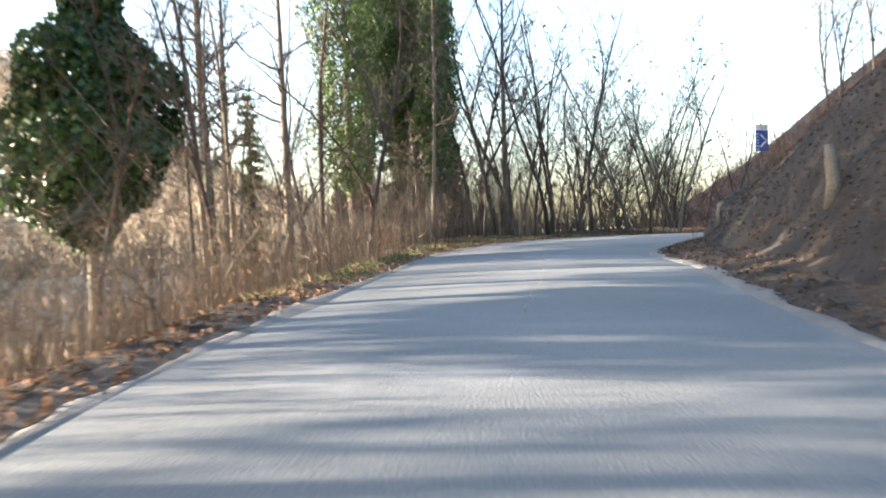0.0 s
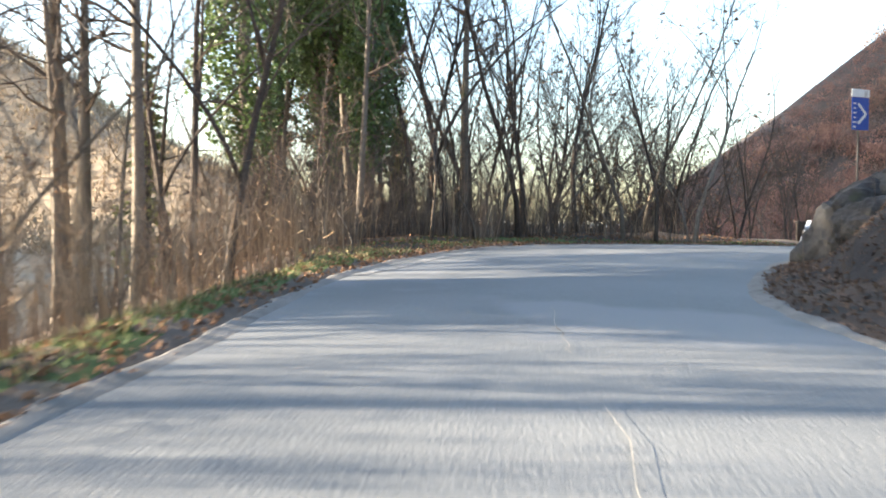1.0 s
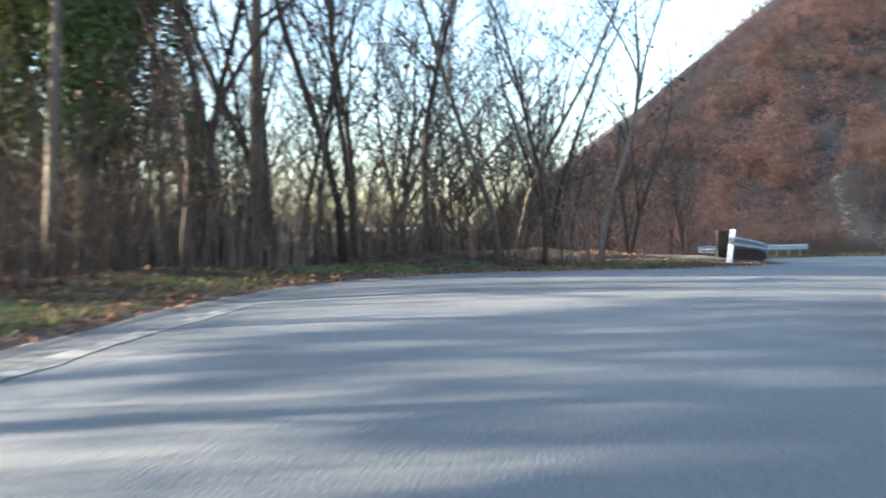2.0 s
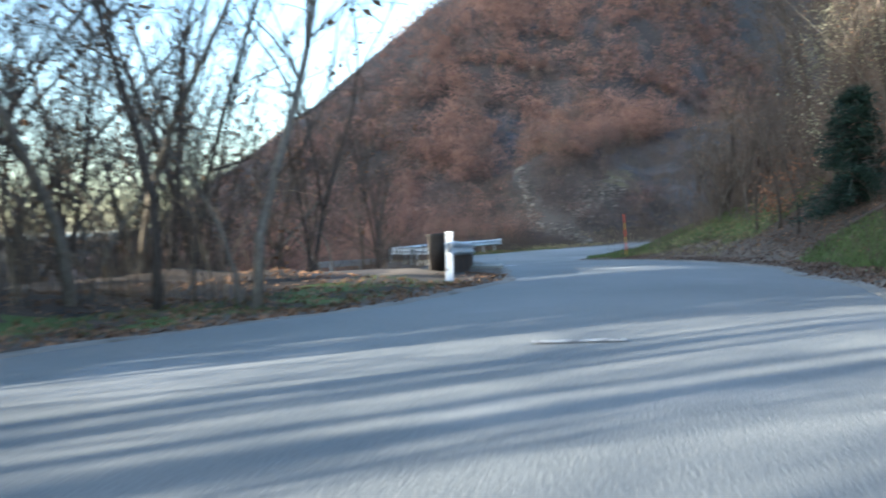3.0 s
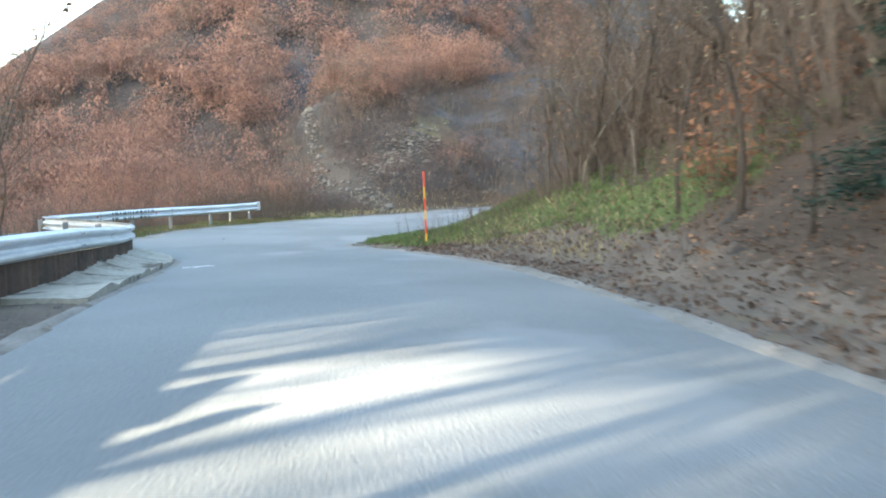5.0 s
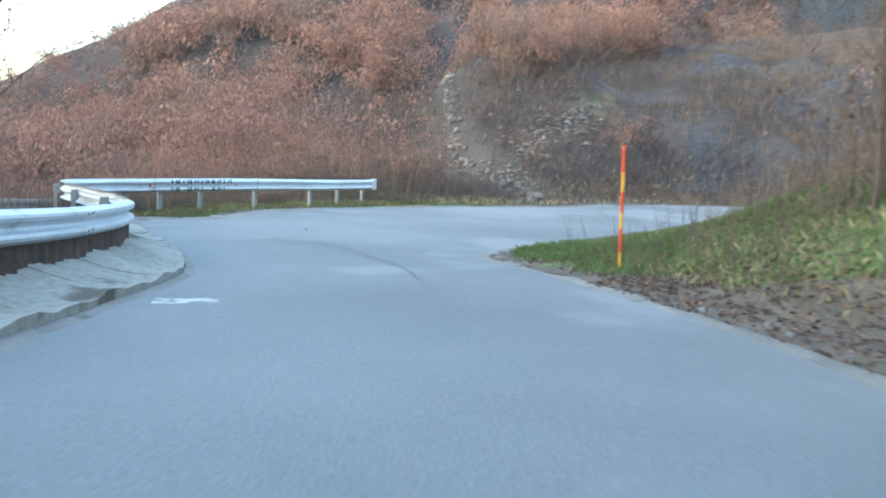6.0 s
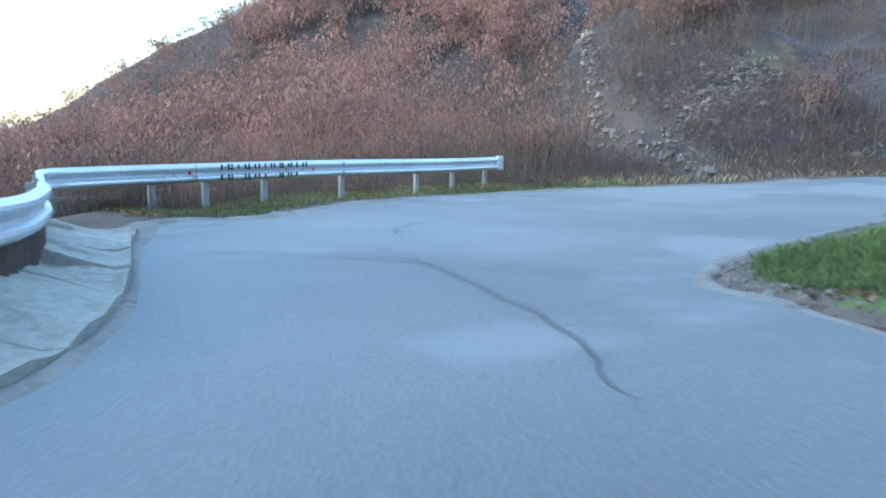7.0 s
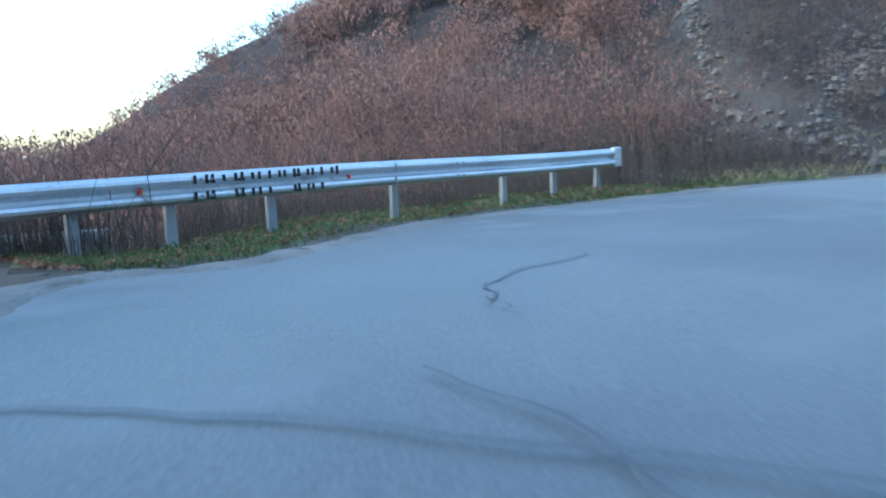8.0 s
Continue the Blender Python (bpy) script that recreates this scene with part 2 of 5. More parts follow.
def spline(rows, per=8):
    """A smooth line through the rows, with so many steps between two of them."""
    p = np.asarray(rows, float)
    if p.ndim == 1:
        p = p[:, None]
    q = np.vstack([2 * p[0] - p[1], p, 2 * p[-1] - p[-2]])
    out = []
    for i in range(len(p) - 1):
        a, b, c, d = q[i : i + 4]
        for u in np.linspace(0, 1, per, endpoint=False):
            out.append(0.5 * (2 * b + (c - a) * u + (2 * a - 5 * b + 4 * c - d) * u * u + (3 * b - a - 3 * c + d) * u**3))
    out.append(p[-1])
    return np.array(out)


# ---------------------------------------------------------------- the road's line and the ground's shape
LEFT = [(-3.2, -60), (-2.5, -5), (-2.35, 3), (-2.2, 6.5), (-1.75, 9.8), (-1.25, 12.5), (-0.9, 15.5), (-0.65, 19), (-0.1, 23), (0.8, 26), (1.9, 28.5),
        (3.5, 30.8), (6, 32.4), (8.7, 33.1), (10.7, 33.8), (13.4, 35.4), (15.4, 37), (17.2, 39.2), (20.6, 43.6), (22.4, 46.2), (23.7, 48), (24.9, 49.8),
        (25.6, 52), (26.2, 55.7), (26.9, 57.7), (28.4, 57.8), (30.7, 59.8), (34.6, 61.2), (37.8, 61.9), (43, 62.3), (54, 62.4), (76, 48.6)]
RIGHT = [(2.6, -60), (2.9, -5), (3.05, 3), (3.2, 6.5), (3.45, 9.8), (3.8, 12.5), (4.05, 15.8), (4.6, 18.6), (5.5, 20.9), (6.3, 22.3), (7.3, 23.7),
         (8.2, 24.6), (8.95, 25.75), (10.4, 27.2), (13.2, 28.6), (16.5, 30.8), (18.6, 33), (21.4, 35.6), (24.7, 39.7), (27.15, 43.1), (28.5, 46.0), (29.2, 47.7),
         (29.8, 49.6), (30.2, 50.8), (31.2, 51.6), (32.4, 52.2), (33.9, 52.8), (37, 53.9), (40, 54.9), (45.5, 57.3), (52, 57.3), (71, 44)]
LEVEL = [-2.2, -1.15, -1.05, -0.96, -0.81, -0.71, -0.64, -0.61, -0.57, -0.5, -0.45, -0.41, -0.40, -0.42, -0.46, -0.53, -0.60, -0.70, -0.90, -1.08,
         -1.2, -1.29, -1.37, -1.43, -1.46, -1.47, -1.49, -1.52, -1.54, -1.57, -1.5, -1.2]
STEP = 8
LINE_L, LINE_R, LINE_Z = spline(LEFT, STEP), spline(RIGHT, STEP), spline(LEVEL, STEP)[:, 0]


def along(values):
    """Values at some stations, as pairs, for any station."""
    s, v = zip(*values)
    return lambda x: np.interp(x, s, v)


VERGE_L = along([(0, 0.8), (8, 0.8), (9.5, 4), (12, 6.5), (15, 5.5), (16.3, 2.6), (18, 2.2), (21, 1.3), (24, 1.6), (27, 1.9), (29, 1.5), (31, 1)])
RISE_L = along([(0, 0.04), (8, 0.10), (10, 0.30), (12, 0.22), (14, 0.12), (15, 0.30), (16.2, 0.30), (17.3, 0.08), (31, 0.05)])
FALL_L = along([(0, 0.38), (10, 0.4), (14, 0.6), (16, 1.0), (22, 1.0), (25, 0.7), (27.5, 0.5), (28.2, -0.45), (28.9, -0.9), (31, -1.05)])
DEEP_L = along([(0, 9), (14, 8), (17, 7), (26, 4), (27.4, 1.2), (28.0, -1.0), (28.6, -4.0), (29.2, -10.5), (31, -15.0)])
FOOT_R = along([(0, 0.9), (7, 1.3), (9, 0.8), (13, 0.6), (15, 1.1), (20, 0.7), (31, 0.8)])
STEEP_R = along([(0, 1.5), (6, 1.6), (8, 1.4), (10, 1.2), (12.5, 1.1), (13.5, 0.7), (14.5, 0.42), (16.5, 0.42), (18, 0.6), (19.5, 0.5), (20.5, 0.34), (22, 0.22), (26, 0.16), (28, 0.3), (31, 0.4)])
HIGH_R = along([(0, 7.0), (5, 7.0), (7, 5.5), (9, 2.4), (10, 2.0), (12, 2.2), (14, 6.0), (15, 12.0), (18, 12.0), (19.3, 8.0), (20.5, 3.0), (22, 1.4), (26, 1.2), (31, 4)])
ON_R = along([(0, 0.25), (7, 0.12), (11, 0.10), (14, 0.35), (15.5, 0.55), (18.5, 0.55), (19.5, 0.4), (20.5, 0.5), (21.3, 0.42), (22.5, 0.25), (24, 0.12), (27, 0.14), (29, 0.35), (31, 0.75)])


STRIP_R = along([(0, 0.5), (17, 0.9), (18, 1.6), (19, 1.6), (20, 1.1), (21, 0.55), (22, 0.4), (31, 0.5)])  # bare dirt between the asphalt and the turf


def nearest(px, py, line):
    """Distance to a line of points, on which side (left is above zero), and the place along it as an index."""
    seg_a, seg = line[:-1], np.diff(line, axis=0)
    long2 = (seg**2).sum(1)
    dist, side, where = np.empty(len(px)), np.empty(len(px)), np.empty(len(px))
    for i in range(0, len(px), 4000):
        q = np.stack([px[i : i + 4000], py[i : i + 4000]], -1)[:, None, :] - seg_a[None]
        u = np.clip((q * seg).sum(-1) / long2, 0, 1)
        off = q - u[..., None] * seg
        d2 = (off**2).sum(-1)
        k = d2.argmin(1)
        r = np.arange(len(k))
        dist[i : i + 4000] = np.sqrt(d2[r, k])
        side[i : i + 4000] = seg[k, 0] * off[r, k, 1] - seg[k, 1] * off[r, k, 0]
        where[i : i + 4000] = k + u[r, k]
    return dist, side, where


def ripple(x, y, scale, seed=0.0):
    """A cheap smooth unevenness between -1 and 1."""
    x, y = x / scale + seed, y / scale - seed * 1.7
    return (np.sin(x * 1.3 + 1.7 * np.sin(y * 0.9)) + np.sin(y * 1.7 + 1.3 * np.sin(x * 1.1 + 2)) + 0.5 * np.sin(2.3 * x - 1.9 * y + seed)) / 2.5


def smooth_max(a, b, k):
    h = np.clip(0.5 + 0.5 * (a - b) / k, 0, 1)
    return b + (a - b) * h + k * h * (1 - h)


RIDGE = np.array([25.0, 108.0]), np.array([0.9355, 0.3533])


def ground_z(x, y, detail=True, parts=False):
    """The ground's height beside the road, on the banks, in the valley and on the hills."""
    x, y = np.atleast_1d(np.asarray(x, float)).ravel(), np.atleast_1d(np.asarray(y, float)).ravel()
    dl, sl, wl = nearest(x, y, LINE_L)
    dr, sr, wr = nearest(x, y, LINE_R)
    left = (dl < dr) & (sl > 0)
    right = (dr <= dl) & (sr < 0)
    i = np.arange(len(LINE_Z))
    st_l, st_r = wl / STEP, wr / STEP
    edge = np.where(left, np.interp(wl, i, LINE_Z), np.interp(wr, i, LINE_Z))
    # left: a verge, then down into the valley
    v, deep = VERGE_L(st_l), DEEP_L(st_l)
    deep = np.where(deep < 0, deep * np.clip((x - 44) / 7, 0, 1) * np.clip((84 - y) / 8, 0, 1), deep)
    over = np.maximum(dl - v, 0)
    fall = FALL_L(st_l) * over
    drop = deep * (1 - np.exp(-np.abs(fall) / np.maximum(np.abs(deep), 0.1)))
    zl = edge + RISE_L(st_l) * np.clip(dl / v, 0, 1) ** 0.7 * np.exp(-over / 3) - drop
    # right: a foot of litter, then up the bank
    over = np.maximum(dr - FOOT_R(st_r), 0)
    high = HIGH_R(st_r)
    zr = edge + 0.14 * np.minimum(dr, FOOT_R(st_r)) + high * (1 - np.exp(-STEEP_R(st_r) * over / high)) + ON_R(st_r) * over * (1 - np.exp(-over / 12))
    zr = np.minimum(zr, 90 + 0.02 * dr)
    z = np.where(left, zl, np.where(right, zr, edge - 0.05))
    off = np.where(left, dl, np.where(right, dr, 0))
    if detail:
        z = z + np.where(off > 0.05, 1, 0) * (0.05 * ripple(x, y, 0.6) * np.clip(off, 0, 1) + 0.16 * ripple(x, y, 2.3, 3) * np.clip(off / 3, 0, 1) + 0.6 * ripple(x, y, 11, 5) * np.clip((off - 6) / 20, 0, 1))
    # the spur behind the bend
    q = np.stack([x, y], -1) - RIDGE[0]
    s, d = (q @ RIDGE[1]) / 48.1, q @ np.array([RIDGE[1][1], -RIDGE[1][0]])
    top = np.maximum(27 * np.clip(s, -3, 4) - 2.0, -3.5) + 3.4 * np.clip(s - 0.35, 0, 1) + (1.0 * ripple(x, y, 9, 7) if detail else 0)
    foot = 46.0
    face = np.where(d > 0, -5.0 + (top + 5.0) * (1 - np.clip(d / foot, 0, 3) ** 2.5), top + 0.46 * d)
    if detail:
        face = face + np.where(d > 0, 1, 0.3) * (1.5 * ripple(x, y, 6.5, 9) + 0.6 * ripple(x, y, 2.8, 4)) * np.clip((off - 3) / 6, 0, 1) * np.clip(d / 14, 0.2, 1)
    clear = np.clip((off - 1.2) / 4, 0, 1)
    hill = np.maximum(face, -30)
    z = np.where(left, z + clear * (smooth_max(z, hill, 3.0) - z), z)
    if detail:
        inside = np.clip(1.4 - ((x - 62) / 11.0) ** 2 - ((y - 67.5) / 6.5) ** 2, 0, 1)
        z = np.where(left, z + inside * np.clip(off / 3, 0, 1) * (0.10 * np.sin((x - y) * 1.7 + 4.0 * ripple(x, y, 3.0, 2)) + 0.3 * ripple(x + 0.6 * y, y, 0.9, 8) + 0.35 * ripple(x, y, 2.1, 1)), z)
    # the sunny side of the valley, far ahead on the left
    way = np.array([0.707, -0.707])
    q = np.stack([x, y], -1) - np.array([-250.0, 420.0])
    s, d = q @ way, q @ np.array([way[1], -way[0]])
    top = np.interp(s, (-150, 0, 141, 240, 340, 460), (140, 112, 64, 24, -5, -45)) + (4 * ripple(x, y, 45, 1) if detail else 0)
    slope = top - 0.42 * np.abs(d)
    z = np.where(left, smooth_max(z, np.clip(slope, -40, 160), 4.0), z)
    # an unseen mountain shoulder added to the west, to put the bend in shade
    ys = y + 0.105 * (x + 291)
    # the dip at ys 70.5 is cut to let one streak of sun through
    rise = (113 * np.clip((ys - 58.7) / 6, 0, 1) * (1 - 0.30 * np.exp(-(((ys - 70.5) / 2.2) ** 4))) + 134 * np.clip((ys - 98) / 14, 0, 1)) * np.clip((212 - ys) / 14, 0, 1)
    west = rise * np.exp(-(((x + 291) / 50) ** 2)) - 14
    z = np.where(left & (west > -9), smooth_max(z, west, 6.0), z)
    return (z, left, right, off, st_l, st_r, hill) if parts else z


def gully_x(y):
    return np.interp(y, (63, 67.5, 75.5, 83, 93, 112), (43.3, 44.3, 47.5, 53.4, 62.0, 78.6)) + 0.5 * np.sin(y * 0.6)


def scree_arm(x, y, wob=0.0):
    """The pale tongue of broken stone that runs down to the gully's foot."""
    u = np.clip(((x - 44.8) * 8.0 + (y - 66.9) * 2.7) / 71.3, 0, 1)
    return np.hypot(x - 44.8 - 8.0 * u, y - 66.9 - 2.7 * u) < 0.35 + 0.55 * u + 0.9 * wob


def bare_places(x, y, wob=0.0):
    """Where the hillside is eroded: the gully, the scree beside it and patches of shale."""
    gully = (np.abs(x - gully_x(y)) < 0.45 + 0.014 * (y - 64) + 0.5 * np.abs(wob)) & (y > 62) & (y < 96)
    scree = scree_arm(x, y, wob) | (((x - 49.5) / 2.4) ** 2 + ((y - 69.5) / 2.4) ** 2 + wob < 1)
    shale = ((x - 46.3) / 4.6) ** 2 + ((y - 78.5) / 6.5) ** 2 + 0.5 * ripple(x, y, 1.3, 2) + wob < 1
    shale |= ((x - 42.6) / 2.9) ** 2 + ((y - 69.2) / 4.0) ** 2 + 0.6 * ripple(x, y, 1.3, 4) + wob < 1
    cut = ((x - 62) / 10.0) ** 2 + ((y - 67.5) / 5.5) ** 2 + wob < 1
    cut &= ripple(0.45 * (x + y), 1.6 * (x - y), 2.0, 6) > -0.9
    cut |= ((x - 70) / 5.0) ** 2 + ((y - 78) / 5.0) ** 2 + wob < 1
    return gully | scree | shale | cut


def spread(*stretches):
    out = []
    for a, b, n in stretches:
        out += list(np.linspace(a, b, n, endpoint=False))
    return np.array(out + [stretches[-1][1]])


def build_ground():
    xs = spread((-3000, -500, 8), (-500, -120, 20), (-120, -25, 30), (-25, -6, 32), (-6, 36, 140), (36, 76, 110), (76, 130, 32), (130, 500, 14), (500, 3000, 7))
    ys = spread((-1500, -120, 8), (-120, -10, 22), (-10, 2, 20), (2, 66, 200), (66, 80, 30), (80, 150, 46), (150, 460, 50), (460, 1000, 10), (1000, 4000, 7))
    gx, gy = np.meshgrid(xs, ys)
    z, left, right, off, st_l, st_r, hill = ground_z(gx, gy, parts=True)
    nx, ny = len(xs), len(ys)
    verts = np.stack([gx.ravel(), gy.ravel(), z], -1)
    i, j = np.meshgrid(np.arange(nx - 1), np.arange(ny - 1))
    a = (j * nx + i).ravel()
    faces = np.stack([a, a + 1, a + nx + 1, a + nx], -1)
    # which soil lies where
    cx, cy = verts[faces, 0].mean(1), verts[faces, 1].mean(1)
    l, r, o, sl, sr = left[a], right[a], off[a], st_l[a], st_r[a]
    wob = 0.5 * ripple(cx, cy, 0.9, 2)
    kind = np.zeros(len(a), dtype=np.int32)
    dirt_l = l & (o < 0.55 + 0.4 * wob)
    turf_l = l & ~dirt_l & (((sl > 8.6) & (sl < 15.5) & (o < 2.2 + wob) & (wob > 0.02)) | ((sl > 24) & (sl < 28.6) & (o < 1.9 + wob)) | ((sl > 5) & (sl <= 8.6) & (o < 1.0 + wob)))
    dirt_l |= l & (sl > 15) & (sl < 24) & (o < 3.0)
    turf_r = r & (((sr > 13.9) & (sr < 17.2) & (o > 0.8 + wob) & (o < 2.5 + 1.2 * wob)) | ((sr > 18.3) & (sr < 29) & (o > STRIP_R(sr) + 0.5 * wob) & (o < np.where(sr < 20.3, 3.4, 5) + 2 * wob)))
    dirt_r = r & (o < STRIP_R(sr) + 0.4 * wob) & (sr > 14)
    kind[turf_l | turf_r] = 1
    kind[dirt_l | dirt_r] = 2
    kind[r & (sr < 13.5) & (o > 1.1 + 1.0 * wob) & (o < 9)] = 8
    kind[l & (o > 2.2) & (hill[a] > -6) & (cx > 12)] = 3
    kind[l & bare_places(cx, cy, 0.5 * wob)] = 4
    kind[l & bare_places(cx, cy, 0.5 * wob) & (cx > 53)] = 7
    kind[l & scree_arm(cx, cy, 0.5 * wob)] = 4
    kind[l & (((cx - 53.0) / 1.5) ** 2 + ((cy - 70.2) / 1.5) ** 2 + 2 * wob < 1)] = 9
    kind[l & ((cy > 130) & (cx < 20) | (cx < -13 + 4 * ripple(cx, cy, 5.0, 3)))] = 5
    # low ground beyond y 300 gets the haze-pale colour
    kind[l & (cy > 300) & (z[a] < 30)] = 6
    return tagged(new("ground", mesh_of("ground", verts, faces, [LITTER, TURF, DIRT, HILL_EARTH, SHALE, FAR_EARTH, FAR_HAZE_PALE, SLATE, BANK_EARTH, DRY_MOSS], kind, smooth=True)), "leaf-strewn hillside ground with turf verges and scree", "ground", kind="structure")


def build_road():
    across = np.linspace(0, 1, 11)
    verts, faces = [], []
    for l, r, z in zip(LINE_L, LINE_R, LINE_Z):
        for k, u in enumerate(across):
            p = l + (r - l) * u
            # the edges are frayed, the crown a little higher
            fray = 0.06 * math.sin(p[1] * 2.7 + 3 * u) * math.sin(p[0] * 3.3 + 1) if k in (0, 10) else 0
            way = (r - l) / np.linalg.norm(r - l)
            p = p + way * fray
            verts.append((p[0], p[1], z + 0.012 + 0.05 * (1 - (2 * u - 1) ** 2) + 0.012 * math.sin(p[0] * 0.9) * math.sin(p[1] * 0.8)))
    n, m = len(LINE_L), len(across)
    for i in range(n - 1):
        for k in range(m - 1):
            faces.append((i * m + k, i * m + k + 1, (i + 1) * m + k + 1, (i + 1) * m + k))
    base = len(verts)
    # the slab's broken side faces
    for i in range(n):
        for k in (0, m - 1):
            x, y, z = verts[i * m + k]
            verts.append((x, y, z - 0.12))
    for i in range(n - 1):
        faces.append((i * m, (i + 1) * m, base + 2 * (i + 1), base + 2 * i))
        faces.append((i * m + m - 1, base + 2 * i + 1, base + 2 * (i + 1) + 1, (i + 1) * m + m - 1))
    return tagged(new("road", mesh_of("road", verts, faces, ASPHALT, smooth=False)), "worn pale grey asphalt mountain road, patched and cracked", "road", kind="structure")


def road_point(station, u, lift=0.0):
    i = station * STEP
    k = np.arange(len(LINE_Z))
    l = np.array([np.interp(i, k, LINE_L[:, 0]), np.interp(i, k, LINE_L[:, 1])])
    r = np.array([np.interp(i, k, LINE_R[:, 0]), np.interp(i, k, LINE_R[:, 1])])
    p = l + (r - l) * u
    return np.array([p[0], p[1], np.interp(i, k, LINE_Z) + 0.012 + 0.05 * (1 - (2 * u - 1) ** 2) + 0.012 * math.sin(p[0] * 0.9) * math.sin(p[1] * 0.8) + lift])


def build_shoulder(name, line, sign, st0, st1, wide, mat, label):
    """A frayed strip of dust and broken asphalt along one edge of the road."""
    g = np.random.default_rng(len(name) + int(st0))
    st = np.arange(st0, st1, 0.06)
    i, k = st * STEP, np.arange(len(line))
    p = np.stack([np.interp(i, k, line[:, 0]), np.interp(i, k, line[:, 1])], -1)
    w = np.gradient(p, axis=0)
    w /= np.linalg.norm(w, axis=1)[:, None]
    out = np.stack([-w[:, 1], w[:, 0]], -1) * sign
    fray = np.convolve(g.normal(0, 1, len(st) + 4), np.ones(5) / 5, "valid")
    far = wide * np.clip(1 + 0.7 * fray, 0.25, 2.0)
    z = np.interp(i, k, LINE_Z)
    inner = np.clip(0.13 + 0.12 * np.convolve(g.normal(0, 1, len(st) + 8), np.ones(9) / 9, "valid"), 0.05, 0.3)
    cols = [p - out * inner[:, None], p - out * 0.03] + [p + out * (u * far)[:, None] for u in (0.35, 0.7, 1.0)]
    zs = [z + 0.004, z + 0.03, np.maximum(ground_z(cols[2][:, 0], cols[2][:, 1]), z - 0.03) + 0.03, ground_z(cols[3][:, 0], cols[3][:, 1]) + 0.025, ground_z(cols[4][:, 0], cols[4][:, 1]) - 0.02]
    verts = np.stack([np.concatenate([c, h[:, None]], -1) for c, h in zip(cols, zs)], 1).reshape(-1, 3)
    a = (np.arange(len(st) - 1)[:, None] * 5 + np.arange(4)[None]).ravel()
    faces = np.stack([a, a + 5, a + 6, a + 1], -1)
    return tagged(new(name, mesh_of(name, verts, faces if sign < 0 else faces[:, ::-1], mat, smooth=True)), label, "road edge", kind="structure")


SHOULDER = material("dusty_shoulder", (0.13, 0.12, 0.105), (0.27, 0.25, 0.225), 1.5, 30.0, 0.95, 0.5, spots=(0.12, 0.105, 0.085), spot_scale=2.2, spot_at=0.6)
build_ground()
build_road()
build_shoulder("shoulder", LINE_L, 1, 0.6, 17.6, 0.12, SHOULDER, "pale dusty broken edge of the asphalt")
build_shoulder("shoulder", LINE_L, 1, 23.2, 29.5, 0.30, SHOULDER, "pale dusty broken edge of the asphalt")
build_shoulder("shoulder", LINE_L, 1, 17.3, 23.4, 0.07, SHOULDER, "pale brown dust gathered against the concrete apron")
build_shoulder("shoulder", LINE_R, -1, 0.6, 13.8, 0.16, SHOULDER, "pale dusty broken edge of the asphalt")
build_shoulder("shoulder", LINE_R, -1, 13.8, 29.5, 0.14, SHOULDER, "pale dusty broken edge of the asphalt")

# ---------------------------------------------------------------- marks on the road


def ribbon(name, points, width, mat, label, category, lift=0.006, wander=0.0):
    """A thin strip that lies on the road along points of (x, y)."""
    pts = spline(points, 6)
    rng = random.Random(len(name) + len(points))
    verts, faces = [], []
    ways = np.gradient(pts, axis=0)
    dl, _, wl = nearest(pts[:, 0], pts[:, 1], LINE_L)
    dr, _, _ = nearest(pts[:, 0], pts[:, 1], LINE_R)
    z = np.interp(wl, np.arange(len(LINE_Z)), LINE_Z)
    for p, w, zz, a, b in zip(pts, ways, z, dl, dr):
        u = a / (a + b)
        w = w / (np.linalg.norm(w) + 1e-9)
        side = np.array([-w[1], w[0]])
        p = p + side * rng.uniform(-wander, wander)
        for s in (-0.5, 0.5):
            q = p + side * s * width * rng.uniform(0.75, 1.25)
            verts.append((q[0], q[1], zz + 0.012 + 0.05 * (1 - (2 * u - 1) ** 2) + 0.012 * math.sin(q[0] * 0.9) * math.sin(q[1] * 0.8) + lift + 0.006))
    faces = [(2 * i, 2 * i + 1, 2 * i + 3, 2 * i + 2) for i in range(len(pts) - 1)]
    return tagged(new(name, mesh_of(name, verts, faces, mat)), label, category, kind="structure")


ribbon("road_crack", [(28.2, 53.6), (28.3, 52.6), (28.1, 51.2), (27.7, 49.5), (27.2, 48.4), (26.8, 47.6)], 0.026, TAR, "dark sealed crack running across the asphalt", "crack", wander=0.04)
ribbon("road_crack", [(26.6, 54.0), (27.6, 53.2), (28.7, 52.0), (29.5, 51.2)], 0.03, TAR, "dark sealed crack running across the asphalt", "crack", wander=0.03)
ribbon("road_crack", [(30.7, 56.2), (29.6, 55.6), (29.15, 54.9), (29.0, 54.3)], 0.02, TAR, "dark sealed crack running across the asphalt", "crack", wander=0.05)
ribbon("road_joint", [(1.62, 14.8), (1.72, 15.6), (1.96, 17.2)], 0.008, CONCRETE, "pale filled joint along the middle of the asphalt", "joint", wander=0.03)
ribbon("road_joint", [(0.6, 7.4), (0.75, 8.4), (1.05, 10.1), (1.5, 13.4)], 0.007, CONCRETE, "pale filled joint along the middle of the asphalt", "joint", wander=0.04)
ribbon("lane_dash", [(9.86, 29.8), (10.46, 29.4)], 0.12, PAINT_WHITE, "short worn white paint dash on the asphalt", "road marking")
ribbon("lane_dash", [(23.88, 47.75), (24.38, 47.5)], 0.24, PAINT_WHITE, "short worn white paint dash on the asphalt", "road marking")
